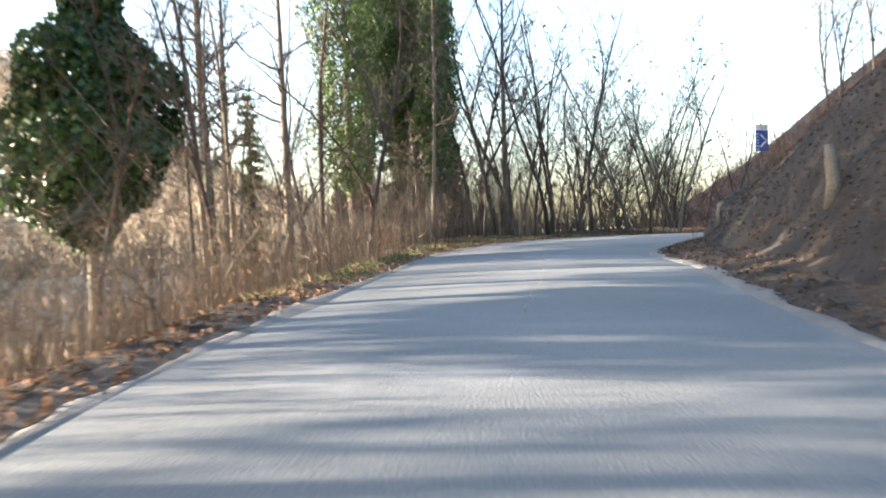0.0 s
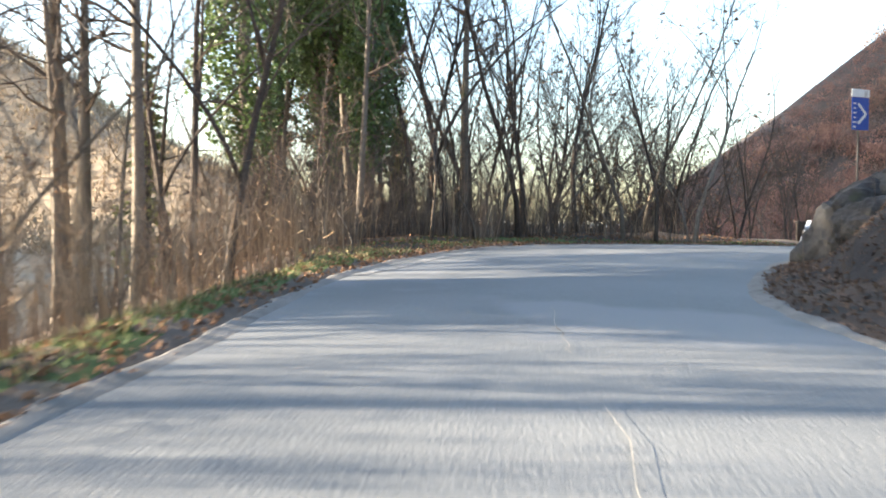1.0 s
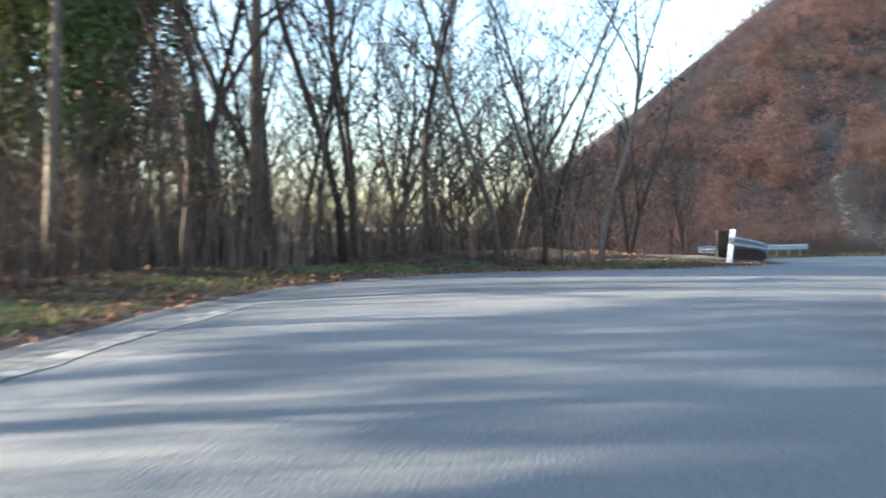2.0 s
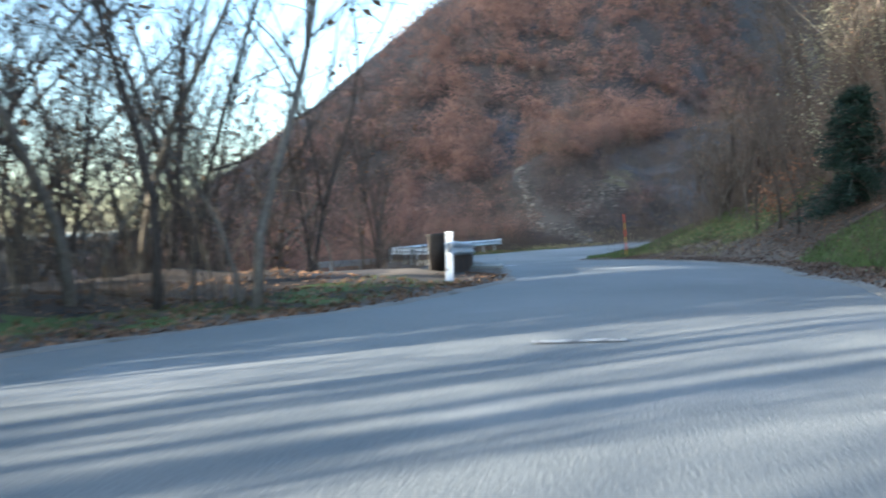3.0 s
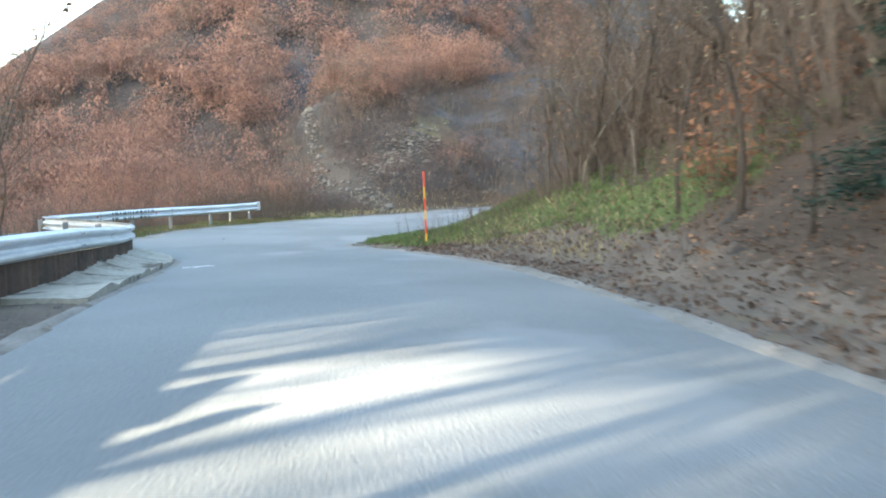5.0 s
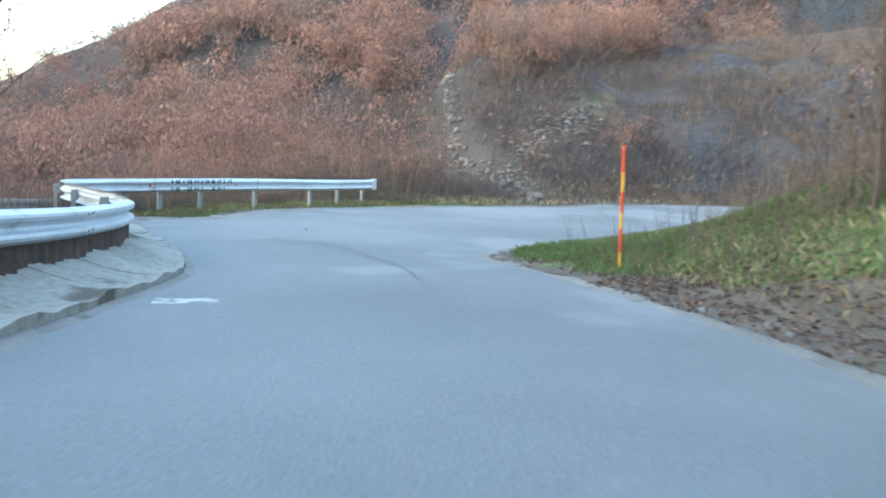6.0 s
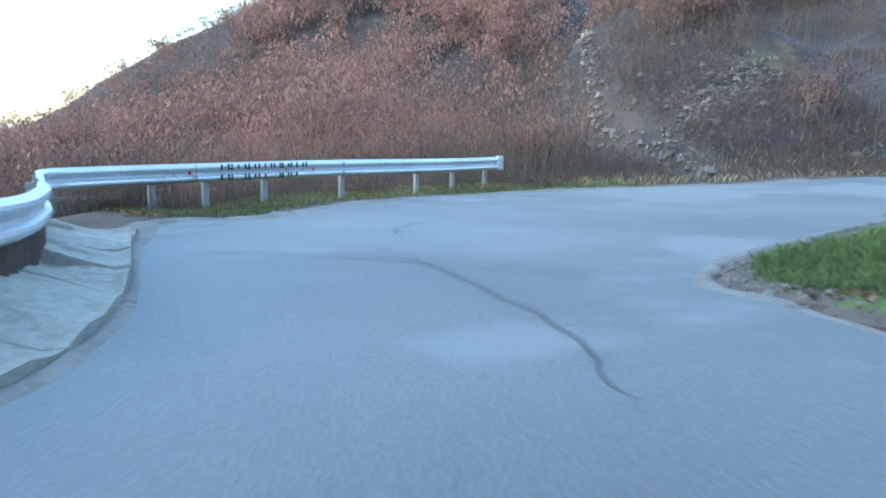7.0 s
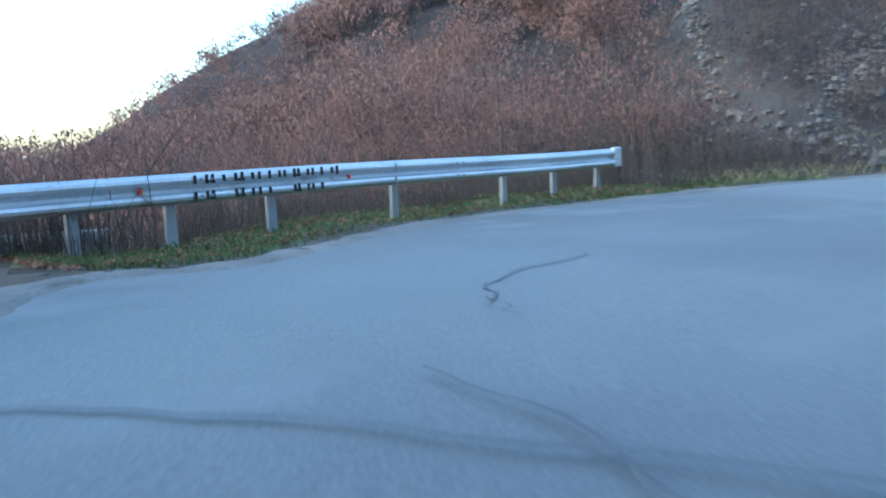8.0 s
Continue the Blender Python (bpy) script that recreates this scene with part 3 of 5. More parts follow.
ribbon("edge_line", [(-0.1, 22.0), (0.9, 24.6), (1.5, 26.1), (2.3, 28.1)], 0.22, FADED, "faded dusty white edge line on the asphalt", "road marking", wander=0.03)

# ---------------------------------------------------------------- guard rail
RAIL = spline([(14.45, 37.55), (16.7, 40.4), (19.4, 43.6), (22.4, 47.6), (24.5, 50.9), (25.05, 53.0), (25.15, 55.5), (25.35, 57.8), (26.3, 58.75), (28.5, 59.75), (31.5, 61.1), (35.6, 62.92)], 12)
RAIL_S = np.r_[0, np.cumsum(np.linalg.norm(np.diff(RAIL, axis=0), axis=1))]
RAIL_LENGTH = RAIL_S[-1]
_, _, rail_w = nearest(RAIL[:, 0], RAIL[:, 1], LINE_L)
RAIL_Z = np.interp(rail_w, np.arange(len(LINE_Z)), LINE_Z)
RAIL_Z = np.convolve(np.r_[np.full(8, RAIL_Z[0]), RAIL_Z, np.full(8, RAIL_Z[-1])], np.ones(17) / 17, "valid")


def rail_at(s):
    """A place on the rail's line: the point on the ground line, the way along, and the way to the road."""
    p = np.array([np.interp(s, RAIL_S, RAIL[:, 0]), np.interp(s, RAIL_S, RAIL[:, 1])])
    q = np.array([np.interp(min(s + 0.2, RAIL_LENGTH), RAIL_S, RAIL[:, 0]), np.interp(min(s + 0.2, RAIL_LENGTH), RAIL_S, RAIL[:, 1])])
    o = np.array([np.interp(max(s - 0.2, 0), RAIL_S, RAIL[:, 0]), np.interp(max(s - 0.2, 0), RAIL_S, RAIL[:, 1])])
    w = (q - o) / np.linalg.norm(q - o)
    return np.array([*p, np.interp(s, RAIL_S, RAIL_Z)]), np.array([*w, 0]), np.array([w[1], -w[0], 0])


BEAM = [(-0.155, 0.0), (-0.14, 0.025), (-0.115, 0.075), (-0.085, 0.083), (-0.055, 0.075), (-0.03, 0.025), (0, 0.006), (0.03, 0.025), (0.055, 0.075), (0.085, 0.083), (0.115, 0.075), (0.14, 0.025), (0.155, 0.0)]
BEAM_MID = 0.62


def beam_mesh(s0, s1, lift=0.0):
    """A length of double-wave steel beam with the thickness of its sheet."""
    verts, faces = [], []
    n = max(4, int((s1 - s0) / 0.25))
    loop = [(v, u + 0.003) for v, u in BEAM] + [(v, u - 0.003) for v, u in reversed(BEAM)]
    for s in np.linspace(s0, s1, n):
        p, w, r = rail_at(s)
        for v, u in loop:
            verts.append(p + r * (u + lift) + np.array([0, 0, BEAM_MID + v + 0.012 * math.sin(s * 0.7)]))
    k = len(loop)
    for i in range(n - 1):
        for a in range(k):
            b = (a + 1) % k
            faces.append((i * k + a, i * k + b, (i + 1) * k + b, (i + 1) * k + a))
    faces.append(tuple(range(k - 1, -1, -1)))
    faces.append(tuple((n - 1) * k + a for a in range(k)))
    return mesh_of("beam", verts, faces, STEEL, smooth=False)


def turn_of(w, r):
    return np.array([w, -r, (0, 0, 1)]).T


rail = thing("guard_rail", "galvanised double-wave steel guard rail along the bend", "guard rail")
joints = [0.0] + list(np.arange(3.2, RAIL_LENGTH - 2, 4.0)) + [RAIL_LENGTH]
for n, (a, b) in enumerate(zip(joints, joints[1:])):
    part("beam", beam_mesh(max(a - 0.12, 0), min(b + 0.12, RAIL_LENGTH), 0.007 * (n % 2)), rail)
# posts: a channel section, then a spacer to the beam
bend_s = float(RAIL_S[np.argmin(np.hypot(RAIL[:, 0] - 26.6, RAIL[:, 1] - 58.9))])
post_s = list(np.arange(1.6, bend_s - 1.2, 2.0)) + [bend_s + a for a in (0.4, 1.4, 2.65, 4.6, 6.9, 8.2, 9.5) if bend_s + a < RAIL_LENGTH]
for s in post_s:
    p, w, r = rail_at(s)
    t = turn_of(w, r)
    gz = float(ground_z(p[0], p[1])[0])
    low = min(gz, p[2]) - 0.3
    out = ([], [])
    mid = (low + p[2] + 0.70) / 2
    h = p[2] + 0.70 - low
    box(out, p * (1, 1, 0) + (0, 0, mid) - r * 0.05, (0.11, 0.012, h), t)
    box(out, p * (1, 1, 0) + (0, 0, mid) - r * 0.078 + w * 0.049, (0.012, 0.056, h), t)
    box(out, p * (1, 1, 0) + (0, 0, mid) - r * 0.078 - w * 0.049, (0.012, 0.056, h), t)
    post = part("post", mesh_of("post", *out, DULL_STEEL), rail, "dull steel channel post")
    out = ([], [])
    box(out, p + (0, 0, BEAM_MID) - r * 0.021, (0.09, 0.042, 0.18), t)
    part("spacer", mesh_of("spacer", *out, DULL_STEEL), post)
# bolts at the joints
for s in joints[1:-1]:
    p, w, r = rail_at(s)
    t = turn_of(w, r)
    for dv in (-0.085, 0.085):
        for dw in (-0.06, 0.06):
            out = ([], [])
            box(out, p + r * 0.097 + w * dw + (0, 0, BEAM_MID + dv + 0.012 * math.sin(s * 0.7)), (0.026, 0.012, 0.026), t)
            part("bolt", mesh_of("bolt", *out, DULL_STEEL), rail)
# the flat end plate of the far end
p, w, r = rail_at(RAIL_LENGTH)
t = turn_of(w, r)
out = ([], [])
box(out, p + w * 0.10 + r * 0.035 + (0, 0, BEAM_MID), (0.24, 0.10, 0.345), t)
part("end_plate", bevelled(mesh_of("end_plate", *out, STEEL), 0.02), rail, "folded steel end plate")
# a splice collar halfway along the far stretch
p, w, r = rail_at(bend_s + 4.5)
t = turn_of(w, r)
for dv in (0.085, -0.085):
    out = ([], [])
    box(out, p + r * 0.092 + (0, 0, BEAM_MID + dv), (0.03, 0.012, 0.10), t)
    part("strap", mesh_of("strap", *out, DULL_STEEL), rail)
# painted strokes on the two waves of the beam
rng = random.Random(5)
at_s = bend_s + 1.62
for n in range(11):
    wide = (0.03, 0.10, 0.04, 0.11, 0.12, 0.03, 0.10, 0.09, 0.10, 0.05, 0.11)[n]
    for dv in ((0.085, -0.085) if n % 4 != 2 else (0.085,)):
        for piece in range(2 if wide > 0.06 else 1):
            s = at_s + (piece * (wide - 0.03) if wide > 0.06 else 0)
            p, w, r = rail_at(s)
            t = turn_of(w, r)
            tall = rng.uniform(0.07, 0.10)
            out = ([], [])
            box(out, p + r * 0.0935 + (0, 0, BEAM_MID + dv + 0.012 * math.sin(s * 0.7)), (0.034, 0.008, tall), t)
            part("paint_bar", mesh_of("paint_bar", *out, BLACK), rail, "black sprayed paint stroke")
        if wide > 0.06 and n % 2:
            p, w, r = rail_at(at_s + wide / 2)
            t = turn_of(w, r)
            out = ([], [])
            box(out, p + r * 0.0935 + (0, 0, BEAM_MID + dv - 0.03 + 0.012 * math.sin(at_s * 0.7)), (wide, 0.008, 0.022), t)
            part("paint_bar", mesh_of("paint_bar", *out, BLACK), rail, "black sprayed paint stroke")
    at_s += wide + 0.105
for ds in (1.05, 3.75):
    p, w, r = rail_at(bend_s + ds)
    out = ([], [])
    box(out, p + r * 0.03 + (0, 0, BEAM_MID), (0.035, 0.03, 0.05), turn_of(w, r))
    part("reflector", mesh_of("reflector", *out, RED), rail, "small red reflector")

# rusty sheeting that backs the near stretch
sheeting = thing("sheet_fence", "rusty corrugated steel sheeting below the guard rail beam", "fence")
edges_s = list(np.arange(0.1, bend_s - 3.4, 1.0))
for n, (a, b) in enumerate(zip(edges_s, edges_s[1:])):
    verts, faces = [], []
    steps = 14
    for i in range(steps + 1):
        s = a + (b - a - 0.015) * i / steps
        p, w, r = rail_at(s)
        off = 0.010 + 0.020 * math.sin(s * 2 * math.pi / 0.2) - 0.004 * (n % 3)
        for back in (0.0, -0.004):
            for h in (-0.55, 0.462):
                verts.append(p + r * (off + back) + (0, 0, h))
    for i in range(steps):
        o, q = 4 * i, 4 * i + 4
        faces += [(o, q, q + 1, o + 1), (o + 2, o + 3, q + 3, q + 2), (o + 1, q + 1, q + 3, o + 3), (o, o + 2, q + 2, q)]
    faces += [(0, 1, 3, 2), (4 * steps, 4 * steps + 2, 4 * steps + 3, 4 * steps + 1)]
    part("sheet", mesh_of("sheet", verts, faces, RUST), sheeting)

# the start of the rail: a leaning white post and a dark panel that turns away from the road
p, w, r = rail_at(0.0)
POST_PAINT = material("worn_white_post_paint", (0.34, 0.35, 0.36), (0.58, 0.59, 0.60), 2.5, 30.0, 0.6, 0.15, spots=(0.22, 0.20, 0.18), spot_scale=4.0, spot_at=0.6)
start = thing("rail_end_post", "leaning white painted steel post at the start of the rail", "post")
out = ([], [])
foot, head = np.array([14.0, 36.84, -0.52]), np.array([15.02, 38.27, 0.31])
axis = (head - foot) / np.linalg.norm(head - foot)
side = np.cross(axis, (0, 0, 1))
side /= np.linalg.norm(side)
t = np.array([side, np.cross(axis, side), axis]).T
box(out, (foot + head) / 2, (0.14, 0.07, np.linalg.norm(head - foot)), t)
part("shaft", bevelled(mesh_of("shaft", *out, POST_PAINT), 0.008), start)
for h in (0.72, 0.84, 0.93):
    out = ([], [])
    box(out, foot + (head - foot) * h - t @ np.array((0, 0.04, 0)), (0.03, 0.02, 0.03), t)
    part("bolt", mesh_of("bolt", *out, DULL_STEEL), start)
DARK_BOARD = material("dark_weathered_board", (0.018, 0.015, 0.013), (0.055, 0.046, 0.04), 2.0, 25.0, 0.9, 0.5)
panel = thing("end_panel", "dark weathered timber panel closing the rail's end", "panel")
a, b = np.array([14.62, 38.4]), np.array([15.35, 38.95])
way = (b - a) / np.linalg.norm(b - a)
t = np.array([(*way, 0), (-way[1], way[0], 0), (0, 0, 1)]).T
for n in range(6):
    c = a + (b - a) * (n + 0.5) / 6
    out = ([], [])
    box(out, (c[0], c[1], -0.26 + 0.01 * (n % 3)), (np.linalg.norm(b - a) / 6 - 0.012, 0.04, 1.0), t)
    part("board", bevelled(mesh_of("board", *out, DARK_BOARD), 0.006), panel)
out = ([], [])
box(out, ((a + b) / 2)[0:1].tolist() + ((a + b) / 2)[1:2].tolist() + [0.27], (np.linalg.norm(b - a) + 0.06, 0.09, 0.06), t)
part("top_rail", bevelled(mesh_of("top_rail", *out, DARK_BOARD), 0.006), panel)

# an old rail lying lower down behind the bend
old = thing("fallen_rail", "old rusty guard rail beam lying behind the posts", "guard rail")
out = ([], [])
for n, (v, u) in enumerate(((0.1, 0.0), (0.0, 0.05), (-0.1, 0.0))):
    box(out, (25.2, 60.6 + u, -1.42 + v), (4.2, 0.05, 0.095), np.array([(0.99, -0.12, 0), (0.12, 0.99, 0), (0, 0, 1)]).T)
part("beam", bevelled(mesh_of("beam", *out, DULL_STEEL), 0.01), old)
for dx in (-1.6, 0.1, 1.7):
    out = ([], [])
    x, y = 25.2 + dx, 60.72 + 0.12 * dx
    gz = float(ground_z(x, y)[0])
    box(out, (x, y, (gz - 0.3 - 1.35) / 2), (0.09, 0.09, max(0.2, -1.35 - gz + 0.3)))
    part("post", mesh_of("post", *out, DULL_STEEL), old)

# ---------------------------------------------------------------- concrete apron between rail and road
apron = tagged(new("apron"), "weathered pale concrete gutter apron beside the guard rail", "apron", kind="structure")
cuts = [17.9, 18.7, 19.4, 20.0, 20.6, 21.2, 21.9, 22.6, 23.3]
for n, (a, b) in enumerate(zip(cuts, cuts[1:])):
    verts, faces = [], []
    rows, cols = 7, 7
    for i in range(rows):
        st = a + (b - a - 0.012) * i / (rows - 1)
        l = road_point(st, 0.0)
        d, _, w = nearest(l[:1], l[1:2], RAIL)
        k = np.arange(len(RAIL))
        o = np.array([np.interp(w[0], k, RAIL[:, 0]), np.interp(w[0], k, RAIL[:, 1])])
        for j in range(cols):
            u = j / (cols - 1)
            q = l[:2] + (o - l[:2]) * (0.045 + u * 1.0)
            h = 0.06 + min(1, (st - 17.7) / 1.6) * 0.20 * u**1.4 + 0.06 * max(0, 1 - abs(u - 0.06) / 0.1) + 0.035 * math.sin(q[0] * 3.1) * math.sin(q[1] * 2.6) + 0.02 * math.sin(q[0] * 7.3 + q[1] * 5.1)
            verts.append((q[0], q[1], l[2] + h))
    for i in range(rows - 1):
        for j in range(cols - 1):
            o = i * cols + j
            faces.append((o, o + cols, o + cols + 1, o + 1))
    base = len(verts)
    rim = [(0, j) for j in range(cols)] + [(i, cols - 1) for i in range(1, rows)] + [(rows - 1, j) for j in range(cols - 2, -1, -1)] + [(i, 0) for i in range(rows - 2, 0, -1)]
    for i, j in rim:
        x, y, z = verts[i * cols + j]
        verts.append((x, y, z - 0.3))
    for n2 in range(len(rim)):
        m2 = (n2 + 1) % len(rim)
        faces.append((rim[n2][0] * cols + rim[n2][1], rim[m2][0] * cols + rim[m2][1], base + m2, base + n2))
    part("slab", mesh_of("slab", verts, faces, CONCRETE, smooth=False), apron)

# ---------------------------------------------------------------- sign, snow pole


def build_sign(x, y, mid):
    gz = float(ground_z(x, y)[0])
    sign = thing("road_sign", "blue road sign with white chevron on a steel post", "road sign", at=pose(x, y, 0, 0, 0, 20))
    out = ([], [])
    tube(out, [(0, 0.04, gz - 0.3), (0, 0.04, mid + 0.5)], (0.022, 0.022), 10)
    part("pole", mesh_of("pole", *out, POLE_SHADED, smooth=False), sign)
    out = ([], [])
    box(out, (0, 0, mid - 0.06), (0.48, 0.012, 0.66))
    plate = part("plate", bevelled(mesh_of("plate", *out, BLUE), 0.004), sign, "blue reflective plate")
    for dz, lean in ((0.10, 0.75), (-0.10, -0.75)):
        out = ([], [])
        c, s = math.cos(lean), math.sin(lean)
        box(out, (0.045, -0.009, mid - 0.06 + dz), (0.30, 0.006, 0.055), np.array([(c, 0, -s), (0, 1, 0), (s, 0, c)]).T)
        part("chevron", mesh_of("chevron", *out, WHITE_PAINT), plate, "white chevron stroke")
    for n in range(6):
        out = ([], [])
        box(out, (-0.165, -0.009, mid - 0.33 + n * 0.095), (0.09 if n % 2 else 0.06, 0.006, 0.03))
        part("bar", mesh_of("bar", *out, WHITE_PAINT), plate, "white bar")
    out = ([], [])
    box(out, (0, 0, mid + 0.36), (0.50, 0.014, 0.16))
    part("top_plate", bevelled(mesh_of("top_plate", *out, WHITE_PAINT), 0.004), sign, "small white upper plate")


build_sign(9.95, 26.2, 2.55)


def build_snow_pole(x, y, tall):
    gz = float(ground_z(x, y)[0])
    pole = thing("snow_pole", "thin red and yellow snow marker pole in the grass verge", "snow pole", at=pose(x, y, gz, -2, -1, 0))
    bands = [(-0.25, 0.20, YELLOW), (0.20, 0.53, RED), (0.53, 0.75, YELLOW), (0.75, 1.03, RED), (1.03, 1.30, YELLOW), (1.30, tall, RED)]
    for a, b, m in bands:
        out = ([], [])
        tube(out, [(0, 0, a), (0, 0, b)], (0.023, 0.023), 10)
        part("band", mesh_of("band", *out, m), pole, "red band" if m is RED else "yellow band")
    out = ([], [])
    tube(out, [(0, 0, tall), (0, 0, tall + 0.03)], (0.029, 0.02), 10)
    part("cap", mesh_of("cap", *out, BLACK), pole)


build_snow_pole(30.36, 48.08, 1.66)

# ---------------------------------------------------------------- trees


def grow(rng, tall, thick, lean=0.04, fork=0.35, limbs=20, wild=0.25, twigs=6, spread_low=0.35, up=0.55, leaders=0):
    """A bare tree: vertices and faces of its stems, and of the limbs and twigs."""
    trunk, crown = ([], []), ([], [])
    n = 11

    def stem(start, way, length, radius, sink):
        w, p, line = np.array(way, float), np.array(start, float), []
        sway = np.array([rng.gauss(0, lean), rng.gauss(0, lean), 0])
        for i in range(n):
            line.append(p - (0, 0, sink if i == 0 else 0))
            sway = 0.62 * sway + np.array([rng.gauss(0, lean), rng.gauss(0, lean), 0])
            w = w + sway + np.array((0, 0, 0.05))
            w /= np.linalg.norm(w)
            p = p + w * length / (n - 1)
        radii = [radius * (1 - 0.86 * (i / (n - 1)) ** 0.9) * (1.35 if i == 0 and sink else 1) for i in range(n)]
        tube(trunk, line, radii, 8 if sink else 6)
        return np.array(line), radii

    def branch(start, way, length, radius, level):
        steps = 5 if level == 0 else (3 if level == 1 else 2)
        pts, p, w = [np.array(start)], np.array(start), np.array(way, float)
        for _ in range(steps):
            w = w + np.array([rng.gauss(0, wild), rng.gauss(0, wild), rng.gauss(0.06, wild * 0.7)])
            w /= np.linalg.norm(w)
            p = p + w * length / steps
            pts.append(p)
        if level < 2:
            tube(crown, pts, [max(radius * (1 - 0.85 * i / steps), 0.004) for i in range(steps + 1)], 4 if level == 0 else 3, cap=False)
            for _ in range(twigs if level == 0 else max(2, twigs - 2)):
                i = rng.randint(1, steps)
                q = pts[i] + (pts[i - 1] - pts[i]) * rng.random()
                a = np.array([rng.gauss(0, 1), rng.gauss(0, 1), rng.gauss(0.3, 0.7)])
                a = a / np.linalg.norm(a) * 0.9 + w * 0.8
                branch(q, a / np.linalg.norm(a), length * rng.uniform(0.3, 0.55), radius * 0.42, level + 1)
        else:
            # a twig is a thin three-sided spike
            k, r = len(crown[0]), max(radius, 0.006)
            crown[0].extend([pts[0] + np.array((r, 0, 0)), pts[0] + np.array((-r / 2, r, 0)), pts[0] + np.array((-r / 2, -r, 0)), pts[-1]])
            crown[1].extend([(k, k + 1, k + 3), (k + 1, k + 2, k + 3), (k + 2, k, k + 3)])

    first, radii = stem((0, 0, 0), (0, 0, 1), tall, thick, 0.4)
    stems = [(first, radii, spread_low, tall, limbs)]
    for _ in range(leaders):
        i = rng.randint(2, 5)
        a = rng.uniform(0, 2 * math.pi)
        way = np.array([math.cos(a) * 0.26, math.sin(a) * 0.26, 1.0])
        line, rr = stem(first[i], way / np.linalg.norm(way), tall * rng.uniform(0.5, 0.68), radii[i] * 0.72, 0)
        stems.append((line, rr, 0.2, tall * 0.7, limbs // 2))
    for line, radii, low, size, count in stems:
        for k in range(count):
            h = low + (0.97 - low) * (k + rng.random()) / count
            i = h * (n - 1)
            q = np.array([np.interp(i, range(n), line[:, c]) for c in range(3)])
            a = rng.uniform(0, 2 * math.pi)
            w = np.array([math.cos(a), math.sin(a), rng.uniform(up - 0.3, up + 0.4)])
            length = size * (fork * (1.08 - h) + 0.05) * rng.uniform(0.6, 1.2)
            branch(q, w / np.linalg.norm(w), length, float(np.interp(i, range(n), radii)) * rng.uniform(0.3, 0.55), 0)
    return trunk, crown, first


def leaves(seed, points, facing, size, droop=0.0, narrow=0.38, rise=0.0, folded=True):
    """Small leaves at points, each of one triangle or folded from two: arrays of vertices and faces."""
    g = np.random.default_rng(seed)
    n = len(points)
    w = np.broadcast_to(np.asarray(facing, float), (n, 3)) + g.normal(0, 0.6, (n, 3)) - (0, 0, droop)
    w /= np.linalg.norm(w, axis=1)[:, None] + 1e-9
    a = np.cross(w, g.normal(0, 1, (n, 3)))
    a /= np.linalg.norm(a, axis=1)[:, None] + 1e-9
    a = a * (1 - rise) + np.array((0, 0, rise))
    b = np.cross(w, a)
    b /= np.linalg.norm(b, axis=1)[:, None] + 1e-9
    s = (np.asarray(size) * g.uniform(0.6, 1.3, n))[:, None]
    if not folded:
        verts = np.stack([points - a * s * 0.5 - b * s * narrow * 0.7, points + b * s * narrow * 1.3 + w * s * 0.12, points + a * s * 0.6 - b * s * narrow * 0.7], 1).reshape(-1, 3)
        return verts, np.arange(3 * n).reshape(-1, 3)
    verts = np.stack([points - a * s * 0.5, points + b * s * narrow + w * s * 0.12, points + a * s * 0.6, points - b * s * narrow + w * s * 0.12], 1).reshape(-1, 3)
    i = np.arange(n)[:, None] * 4
    return verts, np.concatenate([i + (0, 1, 2), i + (0, 2, 3)], 1).reshape(-1, 3)


def tree_kind(seed, name, label, tall, thick, bark, group, dead_leaves=0, **how):
    rng = random.Random(seed)
    trunk, crown, line = grow(rng, tall, thick, **how)
    tree = thing(name, label, "tree", group)
    part("trunk", mesh_of("trunk", *trunk, bark, smooth=True), tree)
    part("crown", mesh_of("crown", *crown, TWIG), tree)
    if dead_leaves:
        tips = np.array(crown[0])
        g = np.random.default_rng(seed)
        mesh = leaves(seed, tips[g.integers(0, len(tips), dead_leaves)] + g.normal(0, 0.08, (dead_leaves, 3)), (0, 0, 1), 0.10)
        part("leaves", mesh_of("leaves", *mesh, DRY_LEAF), tree, "a few withered brown leaves")
    return tree


